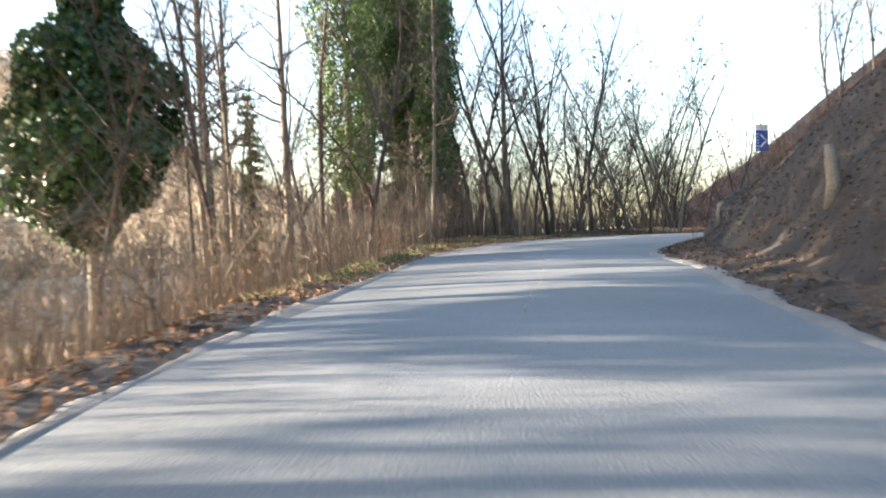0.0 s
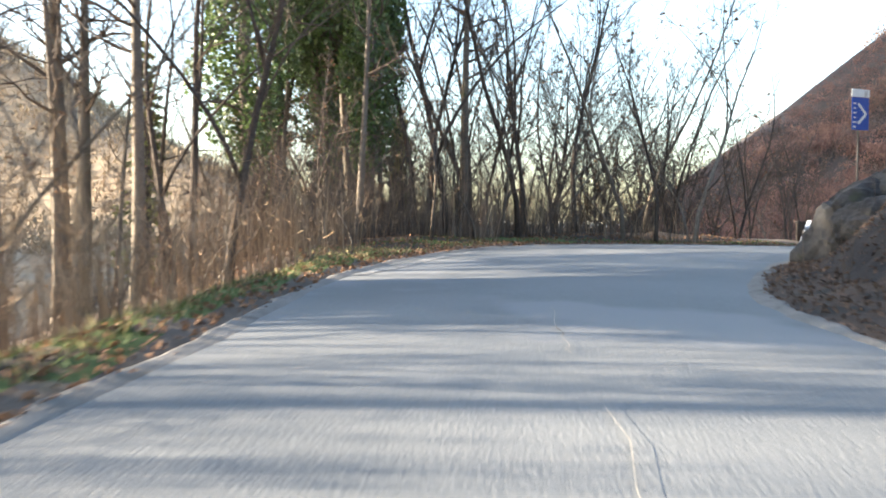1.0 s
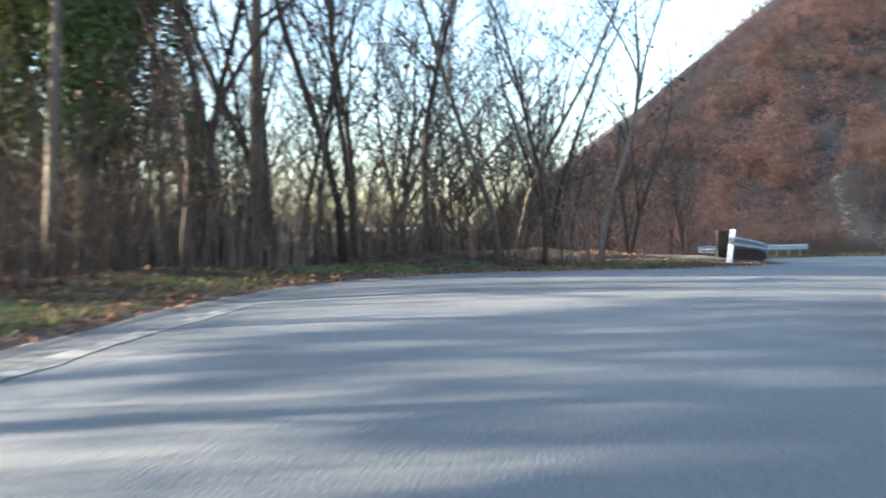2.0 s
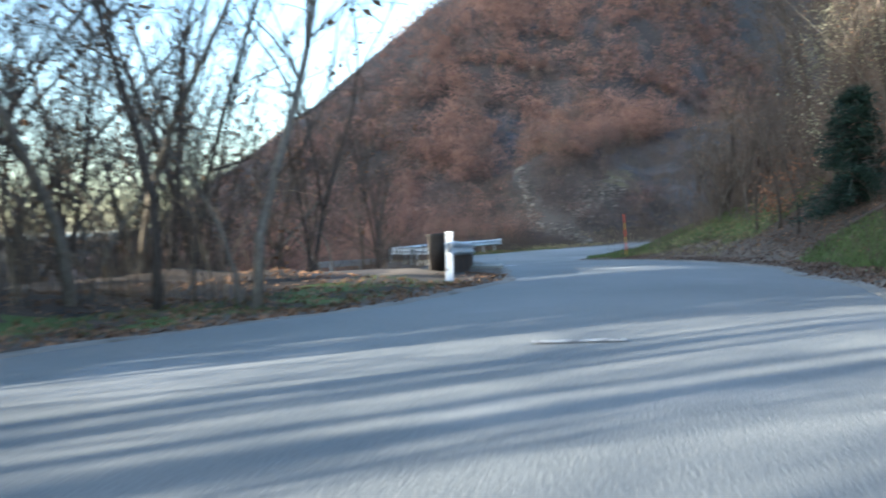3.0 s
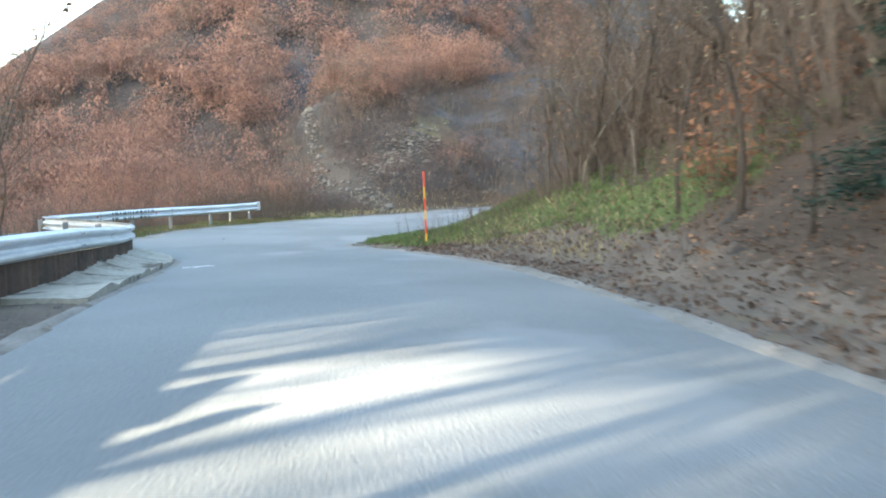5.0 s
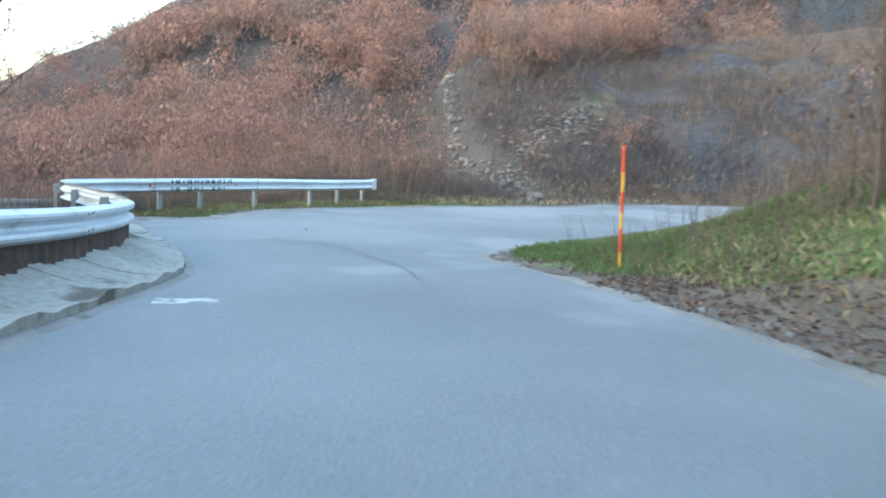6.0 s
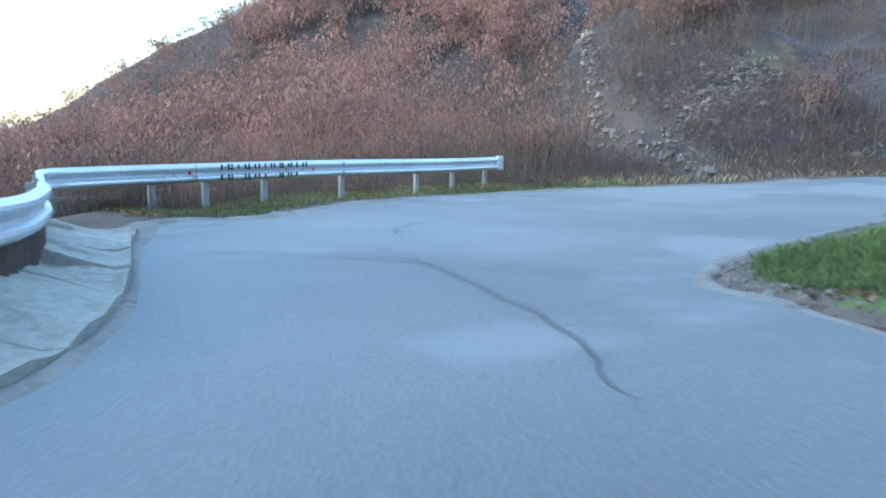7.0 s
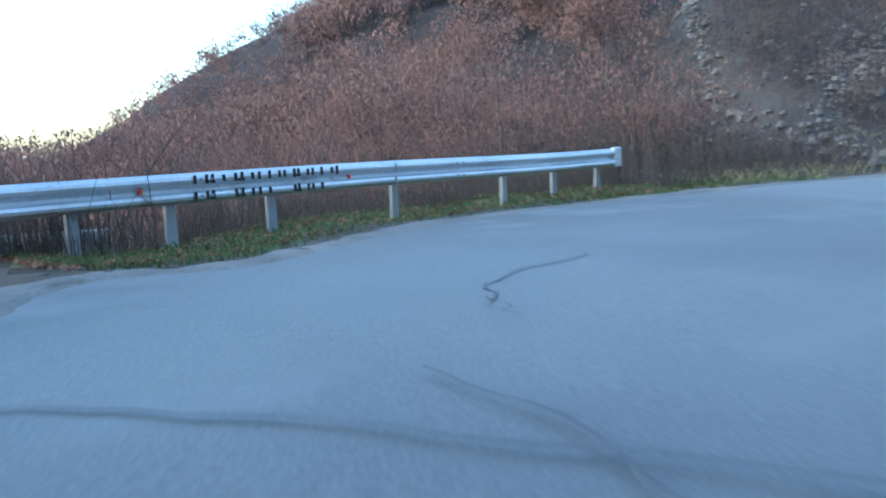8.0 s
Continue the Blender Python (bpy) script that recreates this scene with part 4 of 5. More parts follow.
WOOD = "bare trees beside the road"
KINDS = [
    tree_kind(1, "bare_tree", "tall bare deciduous tree with a straight grey trunk", 15, 0.19, BARK, WOOD, 0, lean=0.008, fork=0.22, limbs=22, spread_low=0.38),
    tree_kind(2, "bare_tree", "tall bare deciduous tree with a straight grey trunk", 13, 0.14, BARK, WOOD, 20, lean=0.012, fork=0.24, limbs=20, spread_low=0.34),
    tree_kind(3, "bare_tree", "slim dark bare tree forking above the verge", 9.5, 0.082, BARK_DARK, WOOD, 0, lean=0.065, fork=0.30, limbs=17, spread_low=0.3, wild=0.3, up=1.0, leaders=2),
    tree_kind(4, "bare_tree", "slim dark bare tree with crooked stems", 8.5, 0.075, BARK_DARK, WOOD, 12, lean=0.08, fork=0.32, limbs=16, twigs=5, spread_low=0.28, wild=0.32, up=1.1, leaders=2),
    tree_kind(5, "bare_tree", "slender bare tree with many upright twigs", 7.0, 0.05, BARK, WOOD, 60, lean=0.07, fork=0.32, limbs=14, twigs=5, spread_low=0.15, up=1.2, leaders=2),
    tree_kind(6, "bare_tree", "slender bare tree with many upright twigs", 6.0, 0.045, TWIG, WOOD, 80, lean=0.07, fork=0.34, limbs=14, twigs=5, spread_low=0.12, up=1.3, leaders=2),
    tree_kind(7, "bare_tree", "tall dark bare tree with twisted limbs", 12, 0.12, BARK_DARK, WOOD, 0, lean=0.055, fork=0.28, limbs=16, spread_low=0.35, wild=0.34, leaders=1),
    tree_kind(8, "bare_tree", "tall thin tree with a crooked dark stem and sparse crown", 10.5, 0.08, BARK_DARK, WOOD, 0, lean=0.075, fork=0.24, limbs=16, spread_low=0.45, wild=0.3, up=0.9, leaders=1),
    tree_kind(9, "bare_tree", "stout old deciduous tree with a thick smooth grey trunk", 20, 0.40, BARK, WOOD, 0, lean=0.006, fork=0.22, limbs=22, spread_low=0.42),
]
used = [False] * len(KINDS)


def plant(k, x, y, size=1.0, turn=None, sink=0.1):
    """Sets a tree of one kind on the ground, clear of the gap through which the low sun reaches the road."""
    lane = y + 0.105 * (x + 291)
    if 68.8 < lane < 72.2 and -14 < x < 14:
        y += 2.6 if lane > 70.5 else -2.6
    z = float(ground_z(x, y)[0]) - sink
    m = Matrix.Translation((x, y, z)) @ Matrix.Rotation(turn if turn is not None else (x * 7.3 + y * 3.1) % 6.28, 4, "Z")
    if not used[k]:
        used[k] = True
        ob = KINDS[k]
        ob.matrix_basis = m
    else:
        ob = copy_thing(KINDS[k], m)
    ob.scale = (size, size, size)
    return ob


# trees that can be told apart
for k, x, y, s in ((8, -10.9, 38.5, 1.0), (8, -10.0, 40.6, 0.8), (1, -11.7, 46.3, 1.1), (1, -7.6, 27.0, 0.9), (6, -9.5, 31.0, 1.0), (0, -5.6, 29.5, 1.0), (6, -4.6, 30.5, 1.05)):
    plant(k, x, y, s)
# a first row above the bend, then those behind it
for k, x, y, s in ((2, 2.0, 34.2, 1.1), (5, 3.6, 34.4, 1.0), (3, 8.6, 35.4, 0.7), (7, 3.0, 36.0, 1.0), (3, 4.6, 36.4, 0.9), (3, 1.0, 37.0, 1.2), (4, 9.6, 37.4, 1.2), (3, 6.5, 37.5, 1.05), (7, 4.3, 38.0, 0.95), (5, 2.8, 38.4, 1.4), (4, 7.8, 38.6, 1.2), (4, 5.6, 39.4, 1.3), (2, 11.5, 39.9, 1.05), (3, 7.0, 40.0, 1.1), (3, 3.8, 41.0, 1.2), (4, 9.9, 41.5, 1.4), (5, 12.8, 41.6, 1.0), (3, 5.1, 42.0, 1.25)):
    plant(k, x, y, s * 1.22)
for k, x, y, s in ((5, 6.8, 42.2, 1.5), (4, 11.0, 42.4, 1.25), (5, 8.2, 43.0, 1.4), (2, 14.7, 44.0, 0.85), (4, 4.0, 44.0, 1.5), (4, 6.2, 44.5, 1.5), (7, 11.6, 44.8, 1.05), (5, 17.6, 45.4, 1.05), (3, 9.2, 45.4, 1.15), (7, 5.3, 46.0, 1.1), (4, 16.2, 46.5, 1.0), (2, 8.6, 47.0, 1.25), (6, 12.4, 47.3, 0.8), (3, 10.4, 49.0, 1.2), (4, 13.2, 50.5, 1.2), (3, 12.2, 52.0, 1.2), (4, 15.4, 52.6, 1.2), (3, 13.9, 54.0, 1.1), (7, 14.5, 58.0, 1.0)):
    plant(k, x, y, s * 1.22)
# the woods on the left, thinning towards the bend
rng = random.Random(11)
spots = []
tries = 0
while len(spots) < 20 and tries < 4000:
    tries += 1
    x, y = rng.uniform(-15, 3), rng.uniform(6, 60)
    d, side, w = nearest(np.array([x]), np.array([y]), LINE_L)
    if side[0] < 0 or d[0] < 1.8 or d[0] > 12 or (y < 16 and d[0] < 5) or any((x - a) ** 2 + (y - b) ** 2 < 3.4 for a, b in spots) or (x + 8.8) ** 2 + (y - 20) ** 2 < 6 or (x + 3.6) ** 2 + (y - 32.5) ** 2 < 4:
        continue
    spots.append((x, y))
    plant(rng.choice((0, 1, 1, 2, 3, 4, 5, 6)), x, y, rng.uniform(0.8, 1.15))
for _ in range(14):
    plant(rng.choice((2, 3, 4, 4, 6)), rng.uniform(-7, 2), rng.uniform(37, 58), rng.uniform(1.1, 1.5))
# young growth close to the verge and on the terrace before the bend
for _ in range(24):
    st, off = rng.uniform(4.5, 14.5), rng.uniform(1.2, 7.5)
    p, q = road_point(st, 0.0), road_point(st, 0.1)
    w = (p - q)[:2] / np.linalg.norm((p - q)[:2])
    x, y = p[0] + w[0] * off, p[1] + w[1] * off
    if nearest(np.array([x]), np.array([y]), LINE_L)[0][0] < 0.8 or (st > 13 and off < 2.5):
        continue
    plant(rng.choice((4, 5, 5)), x, y, rng.uniform(0.35, 0.8))
for _ in range(30):
    st, off = rng.uniform(2.5, 9.0), rng.uniform(0.9, 4.5)
    p, q = road_point(st, 0.0), road_point(st, 0.1)
    w = (p - q)[:2] / np.linalg.norm((p - q)[:2])
    plant(rng.choice((4, 5)), p[0] + w[0] * off, p[1] + w[1] * off, rng.uniform(0.22, 0.5))
thick = random.Random(33)
for _ in range(26):
    plant(thick.choice((4, 5, 5)), thick.uniform(2.5, 13), thick.uniform(42, 52), thick.uniform(1.0, 1.6))
for _ in range(16):
    plant(thick.choice((4, 5)), thick.uniform(-2.2, 2.6), thick.uniform(32.8, 37.6), thick.uniform(0.45, 0.95))
for _ in range(10):
    plant(rng.choice((4, 5, 4, 3)), rng.uniform(-3, 3), rng.uniform(39, 60), rng.uniform(1.3, 1.8))
# the wooded slope on the right
for _ in range(62):
    st, off = rng.uniform(13.0, 20.0), rng.uniform(3.2, 22)
    p, q = road_point(st, 1.0), road_point(st, 0.9)
    w = (p - q)[:2] / np.linalg.norm((p - q)[:2])
    x, y = p[0] + w[0] * off, p[1] + w[1] * off
    if (off < 5 and st > 18) or nearest(np.array([x]), np.array([y]), LINE_R)[0][0] < 2.5:
        continue
    plant(rng.choice((2, 3, 3, 4, 4, 5, 7)), x, y, rng.uniform(0.55, 0.95))
for _ in range(85):
    st, off = rng.uniform(17.6, 22.6), rng.uniform(4.6, 17)
    p, q = road_point(st, 1.0), road_point(st, 0.9)
    w = (p - q)[:2] / np.linalg.norm((p - q)[:2])
    x, y = p[0] + w[0] * off, p[1] + w[1] * off
    if nearest(np.array([x]), np.array([y]), LINE_R)[0][0] > 3.5 and y < 38.0 + 0.4 * (x - 20.5):
        plant(rng.choice((2, 3, 4, 4, 5, 5)), x, y, rng.uniform(0.55, 1.0))
slope = random.Random(44)
for _ in range(34):
    x = slope.uniform(26.0, 33.5)
    y = 38.0 + 0.4 * (x - 20.5) + slope.uniform(-0.5, 3.6)
    if nearest(np.array([x]), np.array([y]), LINE_R)[0][0] > 2.6:
        plant(slope.choice((3, 4, 4, 5, 5)), x, y, slope.uniform(0.5, 0.95))
plant(7, 27.0, 61.6, 0.3)
# branching trees on the outer side of the bend, below the guard rail
for k, x, y, top in ((3, 23.7, 56.2, 6.7), (5, 23.2, 56.6, 6.0), (4, 22.4, 57.6, 6.4), (6, 20.8, 57.0, 6.8), (5, 23.5, 55.2, 5.5), (4, 21.6, 55.8, 5.9)):
    plant(k, x, y, (top - float(ground_z(x, y)[0])) / {2: 9.5, 3: 8.5, 4: 7.0, 5: 6.0, 6: 12.0}[k])
for x, y, s in ((30.2, 39.0, 0.8), (31.8, 41.2, 0.95), (33.4, 40.4, 1.1), (35.0, 42.4, 1.1), (36.4, 41.2, 1.2), (38.2, 43.4, 1.2), (33.0, 42.4, 0.9), (36.0, 43.6, 1.1), (39.5, 42.0, 1.3)):
    plant(rng.choice((2, 3, 7, 4)), x, y, s)
for x, y, s in ((26.75, 38.9, 0.6), (25.6, 37.6, 0.45), (27.6, 40.2, 0.5), (24.6, 33.2, 0.9)):
    plant(3, x, y, s)
for x, y, s in ((8.6, 15.6, 0.6), (7.9, 13.6, 0.55), (8.4, 18.2, 0.75), (9.3, 19.5, 0.8), (8.9, 17.2, 0.7), (7.4, 11.6, 0.5)):
    plant(5, x, y, s)

# ---------------------------------------------------------------- ivy and evergreens


def ivy_tree(x, y, size, column, label, count, leaf, mat, leaf_label, droop=0.2):
    """A trunk wrapped in ivy: column gives heights over the road and radii of the leafy shape."""
    z = float(ground_z(x, y)[0]) - 0.1
    trunk, crown, line = grow(random.Random(int(y * 3)), 15 * size, 0.2 * size, lean=0.02, fork=0.2, limbs=12, twigs=5, spread_low=0.4)
    tree = thing("ivy_tree", label, "tree", at=pose(x, y, z))
    part("trunk", mesh_of("trunk", *trunk, BARK, smooth=True), tree)
    part("crown", mesh_of("crown", *crown, TWIG), tree)
    g = np.random.default_rng(int(x * 10 + y) + 500)
    hs, rs = np.array([c[0] - z for c in column]), np.array([c[1] for c in column])
    h = g.uniform(hs[0], hs[-1], 3 * count)
    h = h[g.random(3 * count) < np.interp(h, hs, rs) / rs.max() * 0.9 + 0.1][:count]
    a = g.uniform(0, 2 * math.pi, len(h))
    wide = np.interp(h, hs, rs)
    r = wide * (0.85 + 0.14 * np.sin(3 * a + h) + 0.09 * np.sin(7 * a - 2.3 * h))
    for lh, la, lr in zip(g.uniform(hs[0], hs[-1], 30), g.uniform(0, 6.28, 30), g.uniform(0.15, 0.4, 30)):
        r += lr * wide * np.exp(-((h - lh) ** 2) / 0.3 - (np.cos(a - la) - 1) ** 2 * 9)
    r *= 1 - 0.5 * g.random(len(h)) ** 2
    cx, cy = np.interp(h, line[:, 2], line[:, 0]), np.interp(h, line[:, 2], line[:, 1])
    points = np.stack([cx + np.cos(a) * r, cy + np.sin(a) * r, h + g.normal(0, 0.08, len(h))], -1)
    part("ivy", mesh_of("ivy", *leaves(int(y), points, np.stack([np.cos(a), np.sin(a), 0 * a + 0.4], -1), leaf, droop), mat), tree, leaf_label)


ivy_tree(-8.55, 20.0, 1.0, [(0.0, 0.4), (0.7, 0.9), (1.3, 1.7), (2.5, 2.1), (3.7, 1.95), (4.7, 1.45), (5.5, 0.8), (8, 0.4), (10, 0.25)], "bare tree swallowed by a round mass of dark glossy ivy", 17000, 0.21, IVY_GLOSSY, "dark glossy ivy leaves")
# the sun-facing ivy takes the copy with sunlight in its colour
ivy_tree(-3.6, 32.5, 1.1, [(1.6, 0.25), (2.6, 0.8), (4, 1.2), (7, 1.5), (10, 1.4), (13, 0.9)], "tall trunk covered by a column of sunlit green ivy", 16000, 0.13, IVY_SUN_TINTED, "hanging ivy leaves, sunlight put into their pale green", 0.5)
ivy_tree(-0.4, 33.7, 0.95, [(1.6, 0.3), (2.8, 0.6), (5, 0.8), (9, 0.7), (12, 0.4)], "tree trunk thickly clad in sunlit ivy above the verge", 8000, 0.14, IVY_SUN_TINTED, "hanging ivy leaves", 0.4)
# unseen row added as sun blockers; low sets where the road's shade begins
for y in (4.5, 8.0, 11.5, 15.0, 18.5, 22.0, 25.5):
    low = 4.4 if y < 13 else 5.8
    ivy_tree(-20.0 - (y * 7.7) % 2.5, y, 1.3, [(low, 1.4), (low + 0.7, 2.3), (8, 2.6), (11, 2.1), (13, 0.7)], "unseen ivy-crowned tree added to shade the right lane and bank", 4200, 0.3, IVY, "dark ivy leaves")
for x, y in ((-0.2, 46.5),):
    ivy_tree(x, y, 0.9, [(2.4, 0.4), (3.5, 1.0), (6, 1.25), (9, 1.1), (11.5, 0.5)], "dark tree trunk thickly clad in ivy above the verge", 7000, 0.14, IVY, "hanging ivy leaves", 0.4)
# three more trees outside the view, added to cast shade on the near road
for x, y, s in ((-9.6, 9.0, 0.9), (-10.4, 12.8, 1.0), (-11.5, 4.5, 0.95)):
    ivy_tree(x, y, s, [(2.6, 0.8), (3.3, 1.6), (4.5, 2.0), (6, 1.9), (8.5, 1.2), (10, 0.5)], "unseen ivy-crowned tree added to shade the near road", 6000, 0.2, IVY, "dark ivy leaves")
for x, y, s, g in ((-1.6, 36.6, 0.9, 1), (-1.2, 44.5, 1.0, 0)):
    ivy_tree(x, y, s, [(1.5, 0.25), (3, 0.6), (6, 1.0), (10, 0.9), (12, 0.5)], "tree trunk thickly clad in green ivy", 6500, 0.14, IVY_SUN_TINTED if g else IVY, "hanging ivy leaves", 0.4)


# crowns raised and thickened to block sun from the right slope; leaves sun-tinted
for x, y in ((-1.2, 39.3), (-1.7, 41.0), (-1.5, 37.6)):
    ivy_tree(x, y, 0.95, [(5.1, 1.1), (5.7, 1.7), (8, 1.9), (11, 1.9), (13, 1.6), (14, 0.8)], "tall trunk with a thick ivy crown above a bare stem", 13000, 0.18, IVY_SUN_TINTED, "hanging ivy leaves", 0.4)


def conifer(x, y, tall, wide, seed, mat=None, leaf=0.13, label="dark green spruce with drooping boughs on the slope"):
    rng = random.Random(seed)
    z = float(ground_z(x, y)[0]) - 0.1
    tree = thing("conifer", label, "tree", at=pose(x, y, z))
    out = ([], [])
    tube(out, [(0, 0, -0.2), (0.05, 0, tall * 0.5), (0, 0.05, tall)], (0.13 * tall / 6, 0.08 * tall / 6, 0.01), 7)
    part("trunk", mesh_of("trunk", *out, BARK_DARK, smooth=True), tree)
    limbs, points = ([], []), []
    h = tall * 0.08
    while h < tall * 0.98:
        for _ in range(6):
            a = rng.uniform(0, 6.28)
            r = wide * (1 - h / tall) ** 0.6 * rng.uniform(0.45, 1.15) * (0.8 + 0.25 * math.sin(9 * h / tall + 2 * math.sin(a))) + 0.08
            tip = np.array([math.cos(a) * r, math.sin(a) * r, h - 0.25 * r + rng.uniform(-0.1, 0.15)])
            mid = np.array([math.cos(a) * r * 0.5, math.sin(a) * r * 0.5, h + 0.03])
            tube(limbs, [(0, 0, h), mid, tip], (0.022, 0.014, 0.004), 4, cap=False)
            for _ in range(int((30 + 50 * r) * min(3.0, 0.16 / leaf))):
                u = rng.random() ** 0.7
                points.append((np.array((0, 0, h)) * (1 - u) + tip * u) + np.array([rng.gauss(0, 0.09), rng.gauss(0, 0.09), rng.gauss(-0.06, 0.07)]))
        h += tall * 0.035
    tagged(part("branchwork", mesh_of("branchwork", *limbs, BARK_DARK), tree), kind="stuff")
    part("needles", mesh_of("needles", *leaves(seed, np.array(points), (0, 0, 1), leaf, 0, 0.22), mat or NEEDLE), tree, "dense drooping needles")


conifer(25.75, 36.1, 3.1, 1.7, 3, leaf=0.085)
conifer(-2.4, 45.0, 11, 2.2, 20, IVY, 0.3, "evergreen conifer deep in the roadside woods")
conifer(-12.4, 53.0, 14, 2.0, 21, LARCH, 0.3, "sunlit yellow-green conifer deep in the roadside woods")
conifer(-6.4, 52.0, 12, 1.8, 22, LARCH, 0.3, "sunlit yellow-green conifer deep in the roadside woods")

conifer(0.6, 50.0, 10, 1.7, 23, LARCH, 0.28, "yellow-brown conifer deep in the roadside woods")
conifer(-4.5, 45.0, 11, 1.6, 24, IVY, 0.28, "evergreen conifer deep in the roadside woods")

# ---------------------------------------------------------------- thickets, scrub, grass, leaf fall


def stems(rng, count, place, tall, out=None, thick=0.008):
    """Thin upright dry stems, three-sided and bent."""
    verts, faces = out if out else ([], [])
    for _ in range(count):
        x, y, z = place(rng)
        h = tall * min(2.1, 0.35 + rng.expovariate(1.7))
        a, bend = rng.uniform(0, 6.28), (0.03 + 0.55 * rng.random() ** 2) * h
        r = thick * rng.uniform(0.6, 1.5)
        pts = [np.array((x, y, z - 0.08)), np.array((x + math.cos(a) * bend * 0.35, y + math.sin(a) * bend * 0.35, z + h * 0.55)), np.array((x + math.cos(a) * bend, y + math.sin(a) * bend, z + h))]
        base = len(verts)
        for p, rr in zip(pts, (r, r * 0.7, r * 0.2)):
            for c in range(3):
                verts.append(p + np.array([math.cos(c * 2.094) * rr, math.sin(c * 2.094) * rr, 0]))
        for i in range(2):
            for c in range(3):
                d = (c + 1) % 3
                faces.append((base + 3 * i + c, base + 3 * i + d, base + 3 * i + 3 + d, base + 3 * i + 3 + c))
        # a side shoot or two
        for _ in range(rng.randint(2, 5)):
            u = rng.uniform(0.25, 0.95)
            p = pts[0] * (1 - u) + pts[2] * u
            b = rng.uniform(0, 6.28)
            q = p + np.array([math.cos(b), math.sin(b), rng.uniform(0.2, 1.8)]) * h * rng.uniform(0.1, 0.26)
            k = len(verts)
            verts += [p - (0, 0, r * 0.6), p + (0, 0, r * 0.6), q]
            faces.append((k, k + 1, k + 2))
    return verts, faces


def canes(seed, spots, tall, reach, thick=0.006):
    """Thin bramble canes that rise, arch over and lean into one another, three-sided."""
    g = np.random.default_rng(seed)
    n, k = len(spots), 6
    a, h, far = g.uniform(0, 6.28, n), tall * g.uniform(0.35, 1.3, n), reach * g.uniform(0.3, 1.2, n)
    u = np.linspace(0, 1, k)
    rise = h[:, None] * (np.sin(u * 2.1)[None] * g.uniform(0.8, 1.1, (n, 1)))
    line = np.stack([np.cos(a)[:, None] * far[:, None] * u**1.5, np.sin(a)[:, None] * far[:, None] * u**1.5, rise - 0.05 * (u == 0)], -1) + spots[:, None]
    line += g.normal(0, 0.05, line.shape) * (u[None, :, None] > 0)
    r = thick * g.uniform(0.6, 1.4, n)[:, None] * (1 - 0.8 * u)[None]
    ring = np.array([(1, 0, 0.4), (-0.5, 0.87, -0.4), (-0.5, -0.87, 0.2)])
    verts = (line[:, :, None] + ring[None, None] * r[..., None, None]).reshape(-1, 3)
    quads = [(3 * i + c, 3 * i + (c + 1) % 3, 3 * i + 3 + (c + 1) % 3, 3 * i + 3 + c) for i in range(k - 1) for c in range(3)]
    return verts, (np.arange(n)[:, None, None] * 3 * k + np.array(quads)[None]).reshape(-1, 4)


def beside(side, st0, st1, off0, off1, count, seed, power=1.0):
    """Random places beside the road: x, y, z."""
    g = random.Random(seed)
    xs, ys = [], []
    for _ in range(count):
        st, off = g.uniform(st0, st1), off0 + (off1 - off0) * g.random() ** power
        u0, u1 = (0.0, 0.1) if side == "left" else (1.0, 0.9)
        p, q = road_point(st, u0), road_point(st, u1)
        w = (p - q)[:2] / np.linalg.norm((p - q)[:2])
        xs.append(p[0] + w[0] * off)
        ys.append(p[1] + w[1] * off)
    xs, ys = np.array(xs), np.array(ys)
    z, left, right, off, *_ = ground_z(xs, ys, parts=True)
    ok = (left if side == "left" else right) & (off > off0 * 0.6)
    return np.stack([xs, ys, z], -1)[ok]


def clear_lane(spots):
    """The places outside the gap through which the low sun reaches the road."""
    lane = spots[:, 1] + 0.105 * (spots[:, 0] + 291)
    return spots[(lane < 68.7) | (lane > 72.4) | (spots[:, 0] > 16)]


def stuff(name, label, category, mesh, mat):
    return tagged(new(name, mesh_of(name, *mesh, mat)), label, category, kind="stuff")


def from_list(places):
    it = iter(places)
    return lambda g: next(it)


# scrub on the hillside behind the bend: low oak bushes that keep their withered leaves


